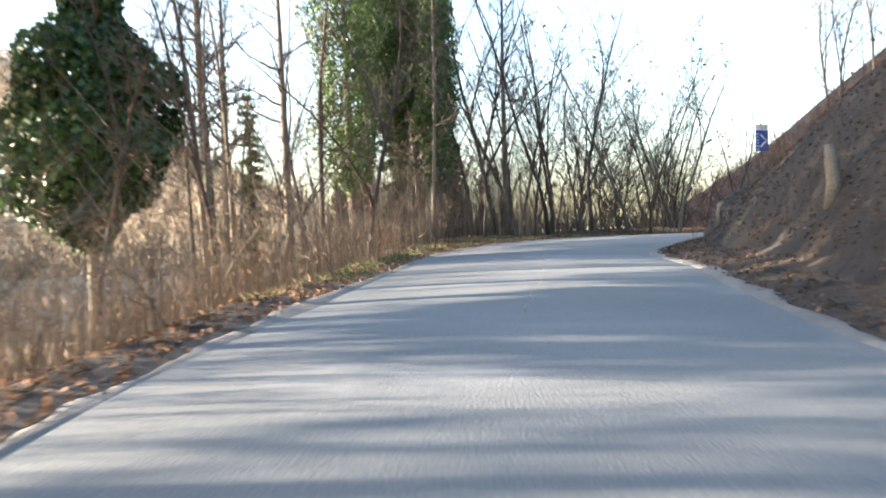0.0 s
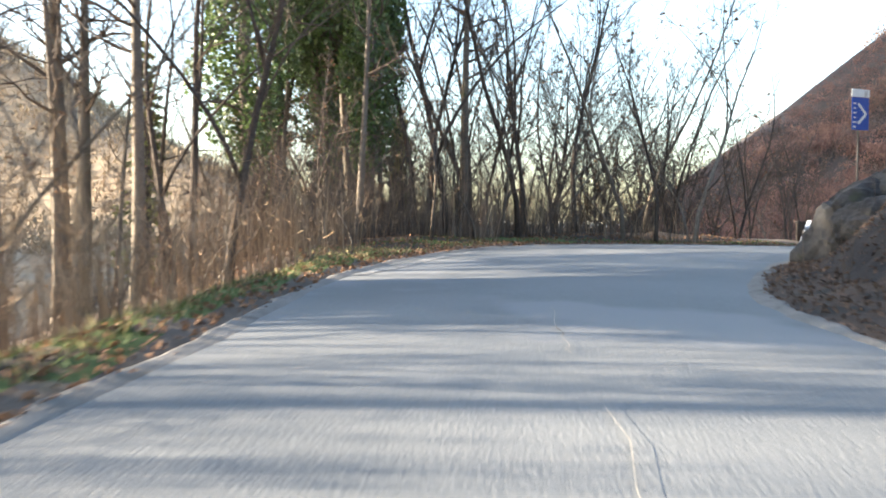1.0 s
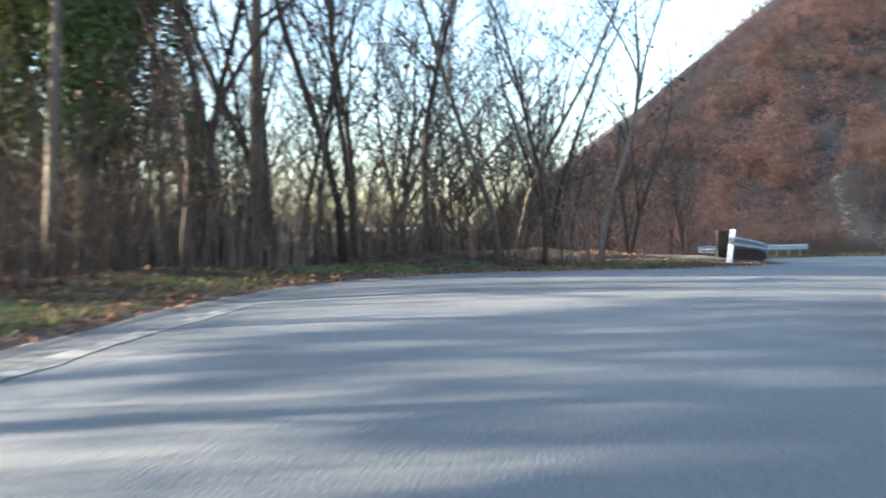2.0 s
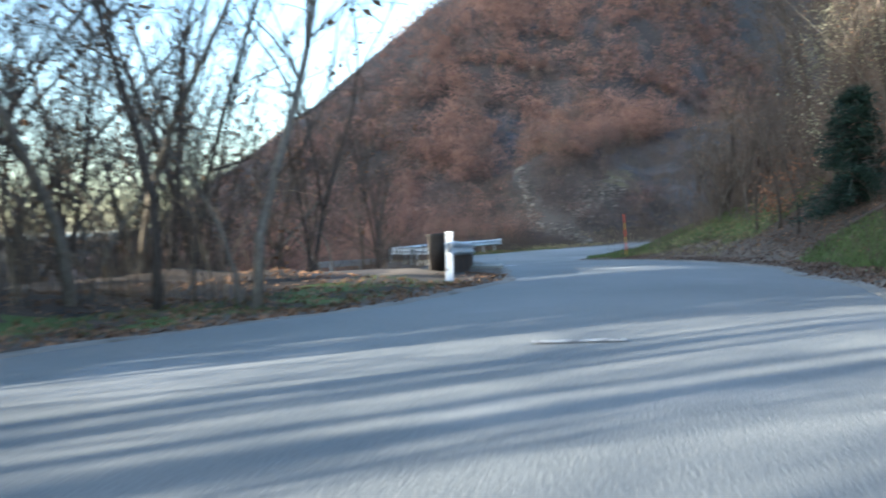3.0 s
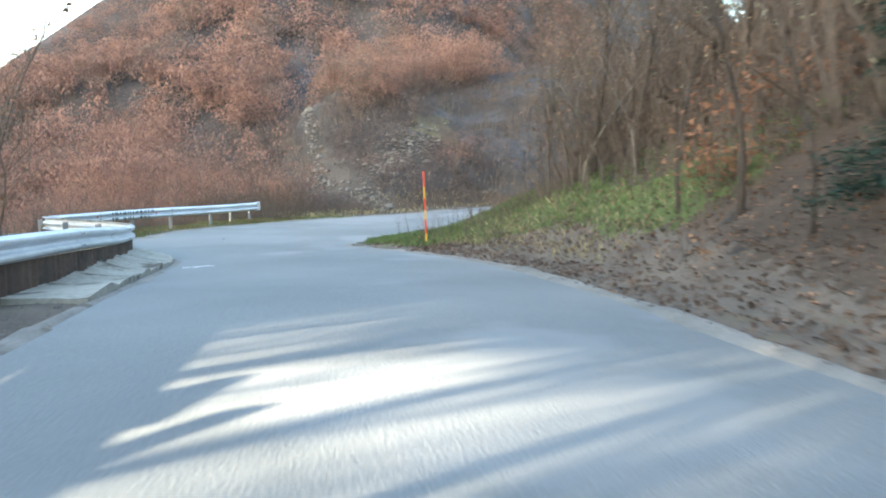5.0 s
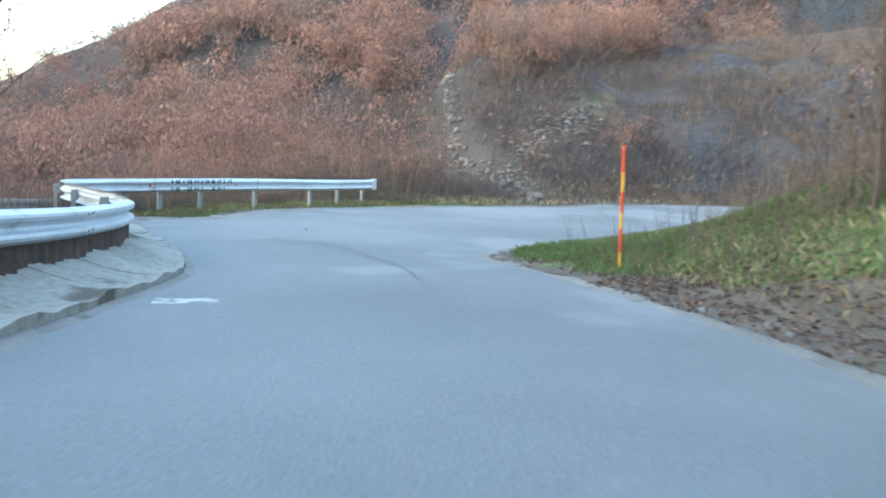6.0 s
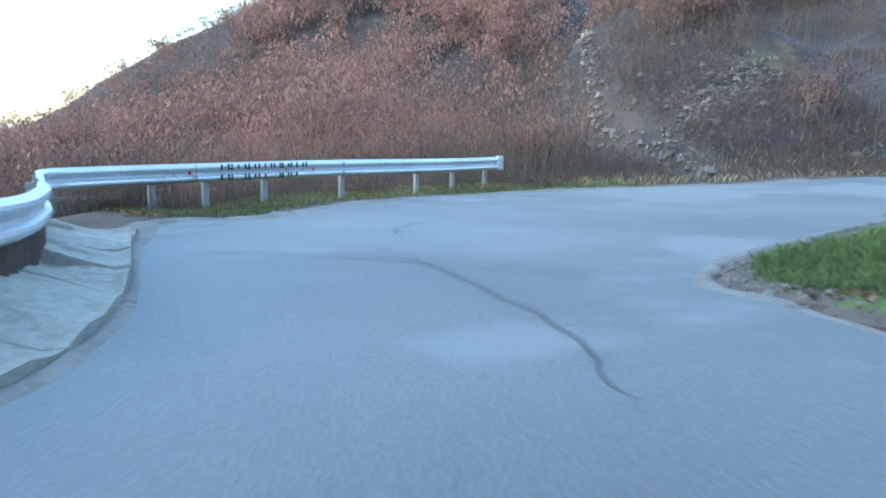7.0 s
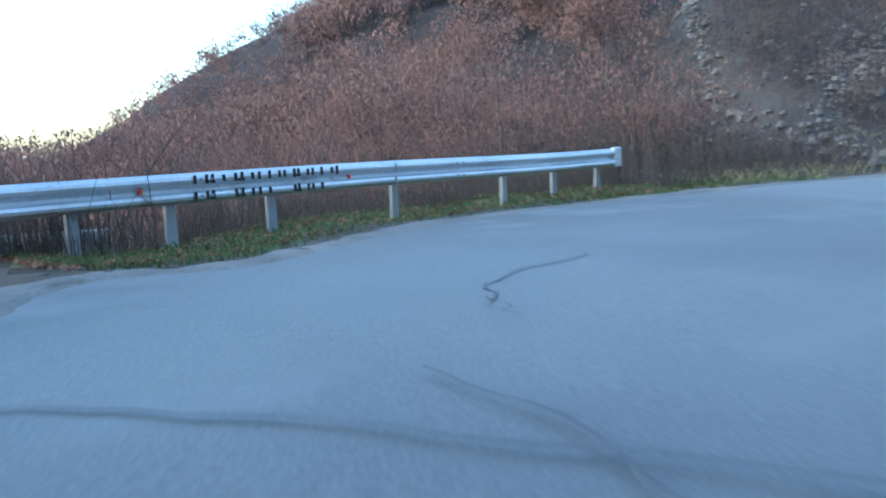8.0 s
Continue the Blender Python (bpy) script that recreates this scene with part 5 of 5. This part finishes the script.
def scrub(count, seed, area, size, leaf, per, keep, narrow=0.38, rise=0.5, dense=0.0):
    """Bushes of several lobes each: their leaves, which may keep to the lobes' outside, and their stems."""
    g = np.random.default_rng(seed)
    xs, ys = g.uniform(*area[0], count), g.uniform(*area[1], count)
    z, left, right, off, sl, sr, hill = ground_z(xs, ys, parts=True)
    ok = keep(xs, ys, z, left, right, off, hill)
    root = np.stack([xs, ys, z], -1)[ok]
    n = len(root)
    s = size * g.uniform(0.5, 1.25, n)
    lobe = np.concatenate([g.normal(0, 0.35, (n, 6, 2)), g.uniform(0.25, 0.95, (n, 6, 1))], -1) * s[:, None, None]
    wide = g.uniform(0.2, 0.42, (n, 6)) * s[:, None]
    which = g.integers(0, 6, (n, per))
    row = np.arange(n)[:, None]
    d = g.normal(0, 1, (n, per, 3)) + (0, 0, 0.2 + 0.5 * dense)
    d /= np.linalg.norm(d, axis=-1)[..., None]
    reach = g.uniform(0.35 + 0.3 * dense, 1.15, (n, per))
    points = root[:, None] + lobe[row, which] + d * (wide[row, which] * reach)[..., None]
    mesh = leaves(seed, points.reshape(-1, 3), d.reshape(-1, 3), leaf * np.repeat(g.uniform(0.8, 1.25, n), per), 0, narrow, rise, folded=False)
    # each stem a thin three-sided spike to its lobe
    tip = root[:, None] + lobe + np.array((0, 0, 1)) * wide[..., None]
    tip = tip[:, :4].reshape(-1, 3)
    low = np.repeat(root, 4, axis=0) - (0, 0, 0.1)
    r = np.repeat(s, 4)[:, None] * 0.018
    corners = [low + r * (math.cos(c), math.sin(c), 0) for c in (0, 2.094, 4.189)]
    verts = np.stack([*corners, tip], 1).reshape(-1, 3)
    i = np.arange(len(low))[:, None] * 4
    return mesh, (verts, np.concatenate([i + (0, 1, 3), i + (1, 2, 3), i + (2, 0, 3)], 1).reshape(-1, 3))


rng = random.Random(21)
spots = np.vstack([beside("left", 1.0, 9.0, 1.15, 4.2, 1200, 1, 1.2), beside("left", 1.5, 5, 2, 9, 250, 2)])
stuff("brush", "dense tan and brown leafless undergrowth on the verge", "undergrowth", stems(rng, len(spots), from_list(spots), 1.15, thick=0.010), BRUSH)
spots = clear_lane(np.vstack([beside("left", 8.8, 15.5, 2.8, 9.0, 1100, 3), beside("left", 5, 13, 5, 10, 500, 4)]))
stuff("brush", "thin brown thicket below the terrace trees", "undergrowth", stems(rng, len(spots), from_list(spots), 1.0, thick=0.01), TWIG)
spots = clear_lane(beside("left", 15.0, 28.0, 2.4, 7.0, 2400, 5))
stuff("brush", "grey-brown bramble thicket behind the guard rail", "undergrowth", stems(rng, len(spots), from_list(spots), 1.0), TWIG)
spots = beside("left", 23.8, 28.2, 1.7, 3.8, 2200, 49)
stuff("brush", "dark tangled weeds under and behind the guard rail", "undergrowth", stems(rng, len(spots), from_list(spots), 0.55), TWIG)
spots = beside("right", 1.5, 14, 2.2, 7.0, 500, 6)
stuff("brush", "sparse dry stems on top of the bank", "undergrowth", stems(rng, len(spots), from_list(spots), 0.9), TWIG)
spots = beside("right", 13.5, 21, 3.0, 16.0, 1800, 7)
stuff("brush", "leafless thicket on the wooded slope", "undergrowth", stems(rng, len(spots), from_list(spots), 1.5), TWIG)

spots = np.vstack([beside("right", 14.3, 22.3, 0.9, 5.5, 1500, 47), beside("right", 1.5, 13.5, 0.6, 3.0, 300, 48)])
stuff("brush", "short dead stalks and sticks on the litter slope", "undergrowth", stems(rng, len(spots), from_list(spots), 0.38, thick=0.006), TWIG)

spots = clear_lane(np.vstack([beside("left", 1.0, 9.2, 1.2, 4.6, 900, 71, 1.1), beside("left", 8.5, 14.5, 2.6, 6.0, 700, 72)]))
stuff("brush", "tangled tan bramble canes arching over the verge", "undergrowth", canes(73, spots, 1.3, 1.5), BRUSH)
spots = np.vstack([beside("left", 24.0, 28.0, 1.8, 4.0, 700, 75), beside("right", 14.5, 22.0, 2.6, 12.0, 1800, 76)])
stuff("brush", "dark bramble canes tangled through the thicket", "undergrowth", canes(77, spots, 1.2, 1.3), TWIG)
spots = beside("left", 8.4, 12.6, 2.6, 7.5, 1500, 78)
stuff("brush", "tall brown leafless shoots before the roadside trees", "undergrowth", stems(rng, len(spots), from_list(spots), 1.7, thick=0.009), TWIG)

g = np.random.default_rng(91)
spots = np.stack([g.uniform(-2.6, 3.4, 900), g.uniform(32.6, 38.0, 900), np.zeros(900)], -1)
spots[:, 2] = ground_z(spots[:, 0], spots[:, 1])
spots = spots[nearest(spots[:, 0], spots[:, 1], LINE_L)[0] > 1.6]
stuff("brush", "dense brown leafless thicket on the terrace", "undergrowth", stems(rng, len(spots), from_list(spots), 1.8, thick=0.009), THICKET)
# dead stalks on the bare shale and the slate bank
xs, ys = np.concatenate([g.uniform(40, 53, 2600), g.uniform(53, 76, 3200)]), np.concatenate([g.uniform(71, 87, 2600), g.uniform(61, 76, 3200)])
zs, left, right, off, *_ = ground_z(xs, ys, parts=True)
spots = np.stack([xs, ys, zs], -1)[left & (off > 1.5) & (ripple(xs, ys, 1.5, 4) > -0.35)]
stuff("brush", "dark dead stalks scattered over the bare shale", "undergrowth", stems(rng, len(spots), from_list(spots), 0.6, thick=0.016), TWIG)

# climbers with pale seed heads hang in the trees of the wooded slope
g = np.random.default_rng(81)
root = beside("right", 15.0, 19.6, 4.0, 13.0, 460, 82)
root = root[root[:, 0] > 18]
heads = np.repeat(root + np.stack([0 * root[:, 0], 0 * root[:, 0], g.uniform(1.8, 5.2, len(root))], -1), 34, axis=0)
heads = heads + g.normal(0, 1, heads.shape) * (0.30, 0.30, 0.45)
heads = np.vstack([heads, np.array((25.2, 36.9, 2.5)) + g.normal(0, 1, (90, 3)) * (0.12, 0.12, 0.4)])
stuff("climbers", "pale fluffy seed heads of climbers hanging in the trees", "climber", leaves(83, heads, (0, 0, 1), 0.075, 0.0, 0.5), FLUFF)
vines = np.repeat(root, 2, axis=0) + g.normal(0, 0.25, (2 * len(root), 3)) * (1, 1, 0)
stuff("climbers", "thin climber stems reaching up into the trees", "climber", canes(84, vines, 5.0, 0.9, 0.008), TWIG)
a, b = scrub(300, 85, ((22, 34), (31, 41)), 1.3, 0.10, 110, lambda x, y, z, left, right, off, hill: right & (off > 2.2) & (ripple(x, y, 1.1, 5) > 0.5), 0.34, 0.2)
stuff("scrub", "young beeches holding orange-brown withered leaves", "scrub", a, ORANGE_LEAF)
stuff("scrub_stems", "thin stems of the young beeches", "scrub", b, TWIG)
log = thing("fallen_log", "dark fallen log lying on the leaf-strewn slope", "log")
xs, ys = np.linspace(23.95, 24.75, 7), np.linspace(35.35, 34.65, 7)
out = ([], [])
tube(out, np.stack([xs, ys, ground_z(xs, ys) + 0.05 + 0.02 * np.sin(np.arange(7))], -1), np.linspace(0.07, 0.045, 7), 8)
part("trunk", mesh_of("trunk", *out, BARK_DARK, smooth=True), log)

# fallen leaves
for side, st0, st1, a, b, count, seed, name in (("right", 1.5, 14, 0.05, 4.5, 13000, 8, "bank"), ("left", 1.0, 15.5, 0.1, 4.5, 9000, 9, "verge"), ("right", 14.3, 22.5, 0.3, 9, 16000, 10, "slope"), ("right", 14.0, 21.0, 0.0, 1.9, 5200, 13, "slope"), ("right", 16.5, 22.0, 1.0, 7.0, 5000, 14, "beech"), ("left", 1.0, 17, -0.15, 0.9, 2600, 46, "verge"), ("left", 24.2, 28, 0.5, 2.6, 5200, 12, "rail")):
    spots = beside(side, st0, st1, a, b, count, seed)
    mesh = leaves(seed, spots + (0, 0, 0.02), (0, 0, 1), 0.075 if name == "verge" else 0.065)
    stuff("fallen_leaves", "brown fallen leaves lying on the " + {"bank": "bank", "verge": "verge", "slope": "wooded slope", "beech": "slope below the young beeches", "rail": "guard rail"}[name], "leaves", mesh, DRY_LEAF if name in ("verge", "rail", "beech") else DULL_LEAF)


def blades(seed, spots, tall):
    g = np.random.default_rng(seed)
    n = len(spots)
    a, h, w = g.uniform(0, 6.28, n), tall * g.uniform(0.5, 1.3, n), g.uniform(0.004, 0.008, n)
    side = np.stack([np.cos(a) * w, np.sin(a) * w, 0 * a], -1)
    bend = np.stack([g.normal(0, 0.4, n) * h, g.normal(0, 0.4, n) * h, h], -1)
    low = spots - (0, 0, 0.02)
    verts = np.stack([low - side, low + side, spots + bend * (0.4, 0.4, 0.6) + side * 0.7, spots + bend], 1).reshape(-1, 3)
    i = np.arange(n)[:, None] * 4
    return verts, np.concatenate([i + (0, 1, 2), i + (0, 2, 3)], 1).reshape(-1, 3)


spots = np.vstack([beside("right", 13.9, 17.3, 0.9, 2.7, 16000, 13), beside("right", 18.3, 28.5, 0.4, 4.6, 30000, 15)])
strip, _, at = nearest(spots[:, 0], spots[:, 1], LINE_R)
spots = spots[strip > STRIP_R(at / STEP) + 0.25 * ripple(spots[:, 0], spots[:, 1], 0.7, 2)]
stuff("grass", "bright green grass bank beside the road", "grass", blades(61, spots, 0.11), GRASS)
spots = np.vstack([beside("left", 8.6, 15.5, 0.4, 2.4, 3200, 16), beside("left", 24.3, 28.6, 0.3, 2.0, 7000, 17), beside("left", 5, 8.6, 0.4, 1.1, 1500, 18)])
stuff("grass", "short patchy green grass on the verge", "grass", blades(62, spots, 0.07), GRASS)
spots = np.vstack([beside("right", 18.5, 21, 0.8, 2.8, 1500, 19), beside("left", 4, 9.5, 0.5, 1.5, 900, 20), beside("right", 26, 29, 0.8, 5, 1500, 22)])
stuff("grass", "pale dry grass tufts on the bank", "grass", blades(63, spots, 0.11), DRY_GRASS)

spots = beside("left", 27.6, 30.6, 0.9, 5.5, 2600, 23)
spots = spots[~scree_arm(spots[:, 0], spots[:, 1])]
stuff("brush", "dry brown weeds at the foot of the hillside", "undergrowth", stems(rng, len(spots), from_list(spots), 0.55), TWIG)
spots = beside("left", 28.0, 30.6, 0.4, 3.5, 1600, 24)
stuff("grass", "pale dry grass at the foot of the hillside", "grass", blades(64, spots, 0.2), DRY_GRASS)

def on_spur(x, y, z, left, right, off, hill):
    bare = bare_places(x, y) | bare_places(x - 0.9, y - 0.9) | bare_places(x + 0.9, y - 0.9) | bare_places(x, y + 1.1)
    return left & (off > 3.0) & (hill > -7) & (~bare | (ripple(x, y, 0.5) > 0.9)) & (ripple(x, y, 1.9, 4) + 0.6 * ripple(x, y, 0.9, 8) > -0.3)


def below_crest(x, y, z, left, right, off, hill):
    d = (np.stack([x, y], -1) - RIDGE[0]) @ np.array([RIDGE[1][1], -RIDGE[1][0]])
    return on_spur(x, y, z, left, right, off, hill) & (d > 10) & (x > 20)


def on_crest(x, y, z, left, right, off, hill):
    d = (np.stack([x, y], -1) - RIDGE[0]) @ np.array([RIDGE[1][1], -RIDGE[1][0]])
    return left & (d > 1.2) & (d < 16) & (x > 20) & (hill > -7)


a, b = scrub(8500, 40, ((18, 125), (88, 145)), 1.3, 0.14, 90, on_crest, 0.22, 0.55, 1.0)
stuff("scrub", "low dark brown scrub along the hill's crest", "scrub", a, RED_LEAF)
a, b = scrub(1300, 36, ((26, 50), (58.5, 72)), 1.3, 0.16, 70, on_spur, 0.06)
stuff("scrub", "dull brown withered bushes just behind the guard rail", "scrub", a, DULL_LEAF)
stuff("scrub_stems", "bare grey stems behind the guard rail", "scrub", b, TWIG)
a, b = scrub(3200, 31, ((24, 100), (73, 92)), 2.4, 0.19, 220, on_spur, 0.22, 0.6, 1.0)
stuff("scrub", "reddish-brown oak scrub covering the steep hillside", "scrub", a, RED_LEAF)
stuff("scrub_stems", "grey stems of the hillside scrub", "scrub", b, TWIG)
a, b = scrub(1300, 42, ((24, 70), (64, 76)), 2.0, 0.115, 420, on_spur, 0.09, 0.6, 1.0)
stuff("scrub", "russet oak scrub at the foot of the hillside", "scrub", a, RED_LEAF)
stuff("scrub_stems", "grey stems of the lower scrub", "scrub", b, TWIG)
a, b = scrub(1900, 37, ((26, 100), (60, 92)), 1.4, 0.26, 36, on_spur, 0.05)
stuff("scrub", "grey leafless scrub between the oak bushes", "scrub", a, GREY_LEAF)
a, b = scrub(5000, 32, ((5, 125), (90, 140)), 2.2, 0.27, 110, below_crest, 0.24, 0.6, 1.0)
stuff("scrub", "reddish-brown wooded upper slope of the hill", "scrub", a, RED_LEAF)
stuff("scrub_stems", "thin stems on the upper slope", "scrub", b, TWIG)
a, b = scrub(1300, 33, ((38, 130), (28, 66)), 2.2, 0.25, 36, lambda x, y, z, left, right, off, hill: (off > 12) & right | (left & (off > 4) & ~bare_places(x, y)), 0.26)
stuff("scrub", "brown scrub on the slope above the road", "scrub", a, RED_LEAF)
a, b = scrub(1300, 35, ((9, 36), (14, 46)), 1.3, 0.09, 60, lambda x, y, z, left, right, off, hill: right & (off > 3.3) & ((y > 27) | (off > 5)), 0.26)
stuff("scrub", "withered brown bushes among the slope's trees", "scrub", a, DULL_LEAF)
stuff("scrub_stems", "thin stems of the withered bushes", "scrub", b, TWIG)
a, b = scrub(1900, 41, ((46, 100), (60, 84)), 1.1, 0.2, 34, lambda x, y, z, left, right, off, hill: left & (off > 2.0) & (ripple(x, y, 1.7, 3) > -0.25), 0.07)
stuff("scrub", "grey leafless brush on the eroded bank", "scrub", a, GREY_TWIG)
a, b = scrub(1100, 39, ((25, 47), (35, 51)), 2.5, 0.15, 60, lambda x, y, z, left, right, off, hill: right & (off > 3.6) & (y < 40.8 + 0.4 * (x - 20.5)), 0.07)
stuff("scrub", "dense grey-brown bushes on the slope above the grass", "scrub", a, DULL_LEAF)
stuff("scrub_stems", "grey stems of the slope's bushes", "scrub", b, TWIG)
a, b = scrub(7000, 38, ((98, 260), (58, 185)), 3.6, 0.6, 26, lambda x, y, z, left, right, off, hill: left & (off > 12), 0.16)
stuff("scrub", "brown wooded far shoulder of the hill", "scrub", a, DULL_LEAF)
a, b = scrub(2900, 34, ((-260, -20), (150, 400)), 6.0, 1.15, 18, lambda x, y, z, left, right, off, hill: left & (z > -8) & (x < -25), 0.2)
stuff("far_woods", "tan leafless woods on the sunny far hillside", "woods", a, TAN_TWIG)
stuff("far_woods_stems", "trunks of the leafless woods on the far hillside", "woods", b, BRUSH)

a, b = scrub(2600, 92, ((39, 54), (65, 88)), 0.8, 0.15, 60, lambda x, y, z, left, right, off, hill: left & (off > 1.6) & (np.abs(x - gully_x(y)) > 0.7) & (bare_places(x, y) | (y < 74)) & ~(scree_arm(x, y) & (ripple(x, y, 0.6, 3) < 0.6)), 0.045, 0.5)
stuff("scrub", "low grey leafless brush creeping over the bare shale", "scrub", a, GREY_TWIG)
g = np.random.default_rng(77)
u = g.random(260)
xs, ys = 49 + 8 * u + g.normal(0, 1.3, 260), 70 + 5 * u + g.normal(0, 1.3, 260)
zs, left, *_ = ground_z(xs, ys, parts=True)
stuff("grass", "yellowed grass on a ledge of the eroded hillside", "grass", blades(65, np.stack([xs, ys, zs], -1)[left], 0.16), DRY_GRASS)

# ---------------------------------------------------------------- stones


def boulder(name, label, x, y, z, size, seed, mat, turn=0.0):
    bm = bmesh.new()
    bmesh.ops.create_icosphere(bm, subdivisions=4, radius=1.0)
    for v in bm.verts:
        n = noise.noise(v.co * 1.3 + Vector((seed, 0, 0))) * 0.38 + noise.noise(v.co * 3.7 + Vector((0, seed, 0))) * 0.15 + noise.noise(v.co * 9.0 + Vector((0, 0, seed))) * 0.05
        step = round((v.co.z + n) * 4) / 4 - v.co.z
        v.co = v.co * (1 + n) + Vector((0, 0, 0.1 * step))
    me = bpy.data.meshes.new(name)
    bm.to_mesh(me)
    bm.free()
    me.materials.append(mat)
    ob = new(name, me)
    ob.matrix_basis = pose(x, y, z, 0, 0, turn) @ Matrix.Diagonal((*size, 1))
    return tagged(ob, label, "rock")


for n, (x, y, sx, sy, sz, up) in enumerate(((8.55, 23.1, 0.9, 0.7, 0.75, 0.2), (9.7, 24.1, 0.9, 0.6, 0.8, 0.2), (7.7, 21.8, 0.6, 0.6, 0.5, 0.1), (9.4, 22.4, 1.2, 0.9, 0.8, 0.25), (7.95, 23.1, 0.7, 0.65, 0.8, 0.25), (8.9, 23.8, 0.8, 0.7, 0.9, 0.45))):
    z = float(ground_z(x, y)[0])
    boulder("rock_outcrop", "dark weathered rock outcrop at the tip of the bank", x, y, z + up - 0.35, (sx, sy, sz), n * 3.1, ROCK, n * 37)


stump = thing("dead_trunk", "pale grey barkless dead trunk standing on the bank", "dead trunk")
z = float(ground_z(5.4, 11.7)[0])
out = ([], [])
tube(out, [(5.4, 11.7, z - 0.2), (5.42, 11.68, z + 0.25), (5.4, 11.7, z + 0.5), (5.38, 11.73, z + 0.75)], (0.13, 0.105, 0.095, 0.06), 9)
part("trunk", mesh_of("trunk", *out, BARK, smooth=True), stump)


def stones(spots, rng, size):
    verts, faces = [], []
    for x, y, z in spots:
        s = size * min(2.6, rng.lognormvariate(-0.25, 0.6))
        i = len(verts)
        for dx, dy, dz in ((-1, -0.8, -0.3), (1, -0.7, -0.3), (0.8, 0.9, -0.3), (-0.9, 0.8, -0.3), (-0.6, -0.4, 0.6), (0.5, -0.5, 0.75), (0.5, 0.6, 0.55), (-0.5, 0.5, 0.7)):
            verts.append((x + dx * s * rng.uniform(0.7, 1.3), y + dy * s * rng.uniform(0.7, 1.3), z + dz * s))
        faces += [(i + a, i + b, i + c, i + d) for a, b, c, d in ((4, 5, 6, 7), (0, 1, 5, 4), (1, 2, 6, 5), (2, 3, 7, 6), (3, 0, 4, 7))]
    return verts, faces


RUBBLE = material("grey_brown_rubble", (0.085, 0.075, 0.065), (0.21, 0.19, 0.165), 1.0, 12.0, 0.9, 0.4, random_tint=0.35)
STONE = material("pale_stone", (0.09, 0.083, 0.075), (0.22, 0.205, 0.185), 1.0, 12.0, 0.9, 0.4, random_tint=0.3)
spots = np.vstack([beside("right", 14, 24.5, 0.0, 0.7, 500, 41), beside("left", 15.5, 18.4, 0.0, 1.4, 350, 42), beside("right", 22.2, 24.5, 0.0, 0.8, 260, 43), beside("left", 24, 28, 0.0, 0.6, 120, 44)])
stuff("gravel", "loose pale stones along the crumbling road edge", "gravel", stones(spots, rng, 0.018), STONE)
g = random.Random(51)
xs, ys = np.array([g.gauss(49.4, 1.8) for _ in range(380)]), np.array([g.gauss(69.0, 1.5) for _ in range(380)])
z, left, *_ = ground_z(xs, ys, parts=True)
stuff("scree", "pale broken stones below the gully", "scree", stones(np.stack([xs, ys, z + 0.05], -1)[left], g, 0.06), RUBBLE)
us = np.array([g.random() for _ in range(420)])
xs = 44.8 + 8.0 * us + np.array([g.gauss(0, 0.4) for _ in us])
ys = 66.9 + 2.7 * us + np.array([g.gauss(0, 0.5) for _ in us])
z, left, *_ = ground_z(xs, ys, parts=True)
stuff("scree", "pale stones strewn down the tongue of scree", "scree", stones(np.stack([xs, ys, z + 0.05], -1)[left], g, 0.05), RUBBLE)
t = np.linspace(64, 86, 520)
xs = gully_x(t) + np.array([g.gauss(0, 0.2) for _ in t])
z, left, *_ = ground_z(xs, t, parts=True)
stuff("scree", "pale rubble lying in the eroded gully", "scree", stones(np.stack([xs, t, z + 0.10], -1)[left], g, 0.075), STONE)
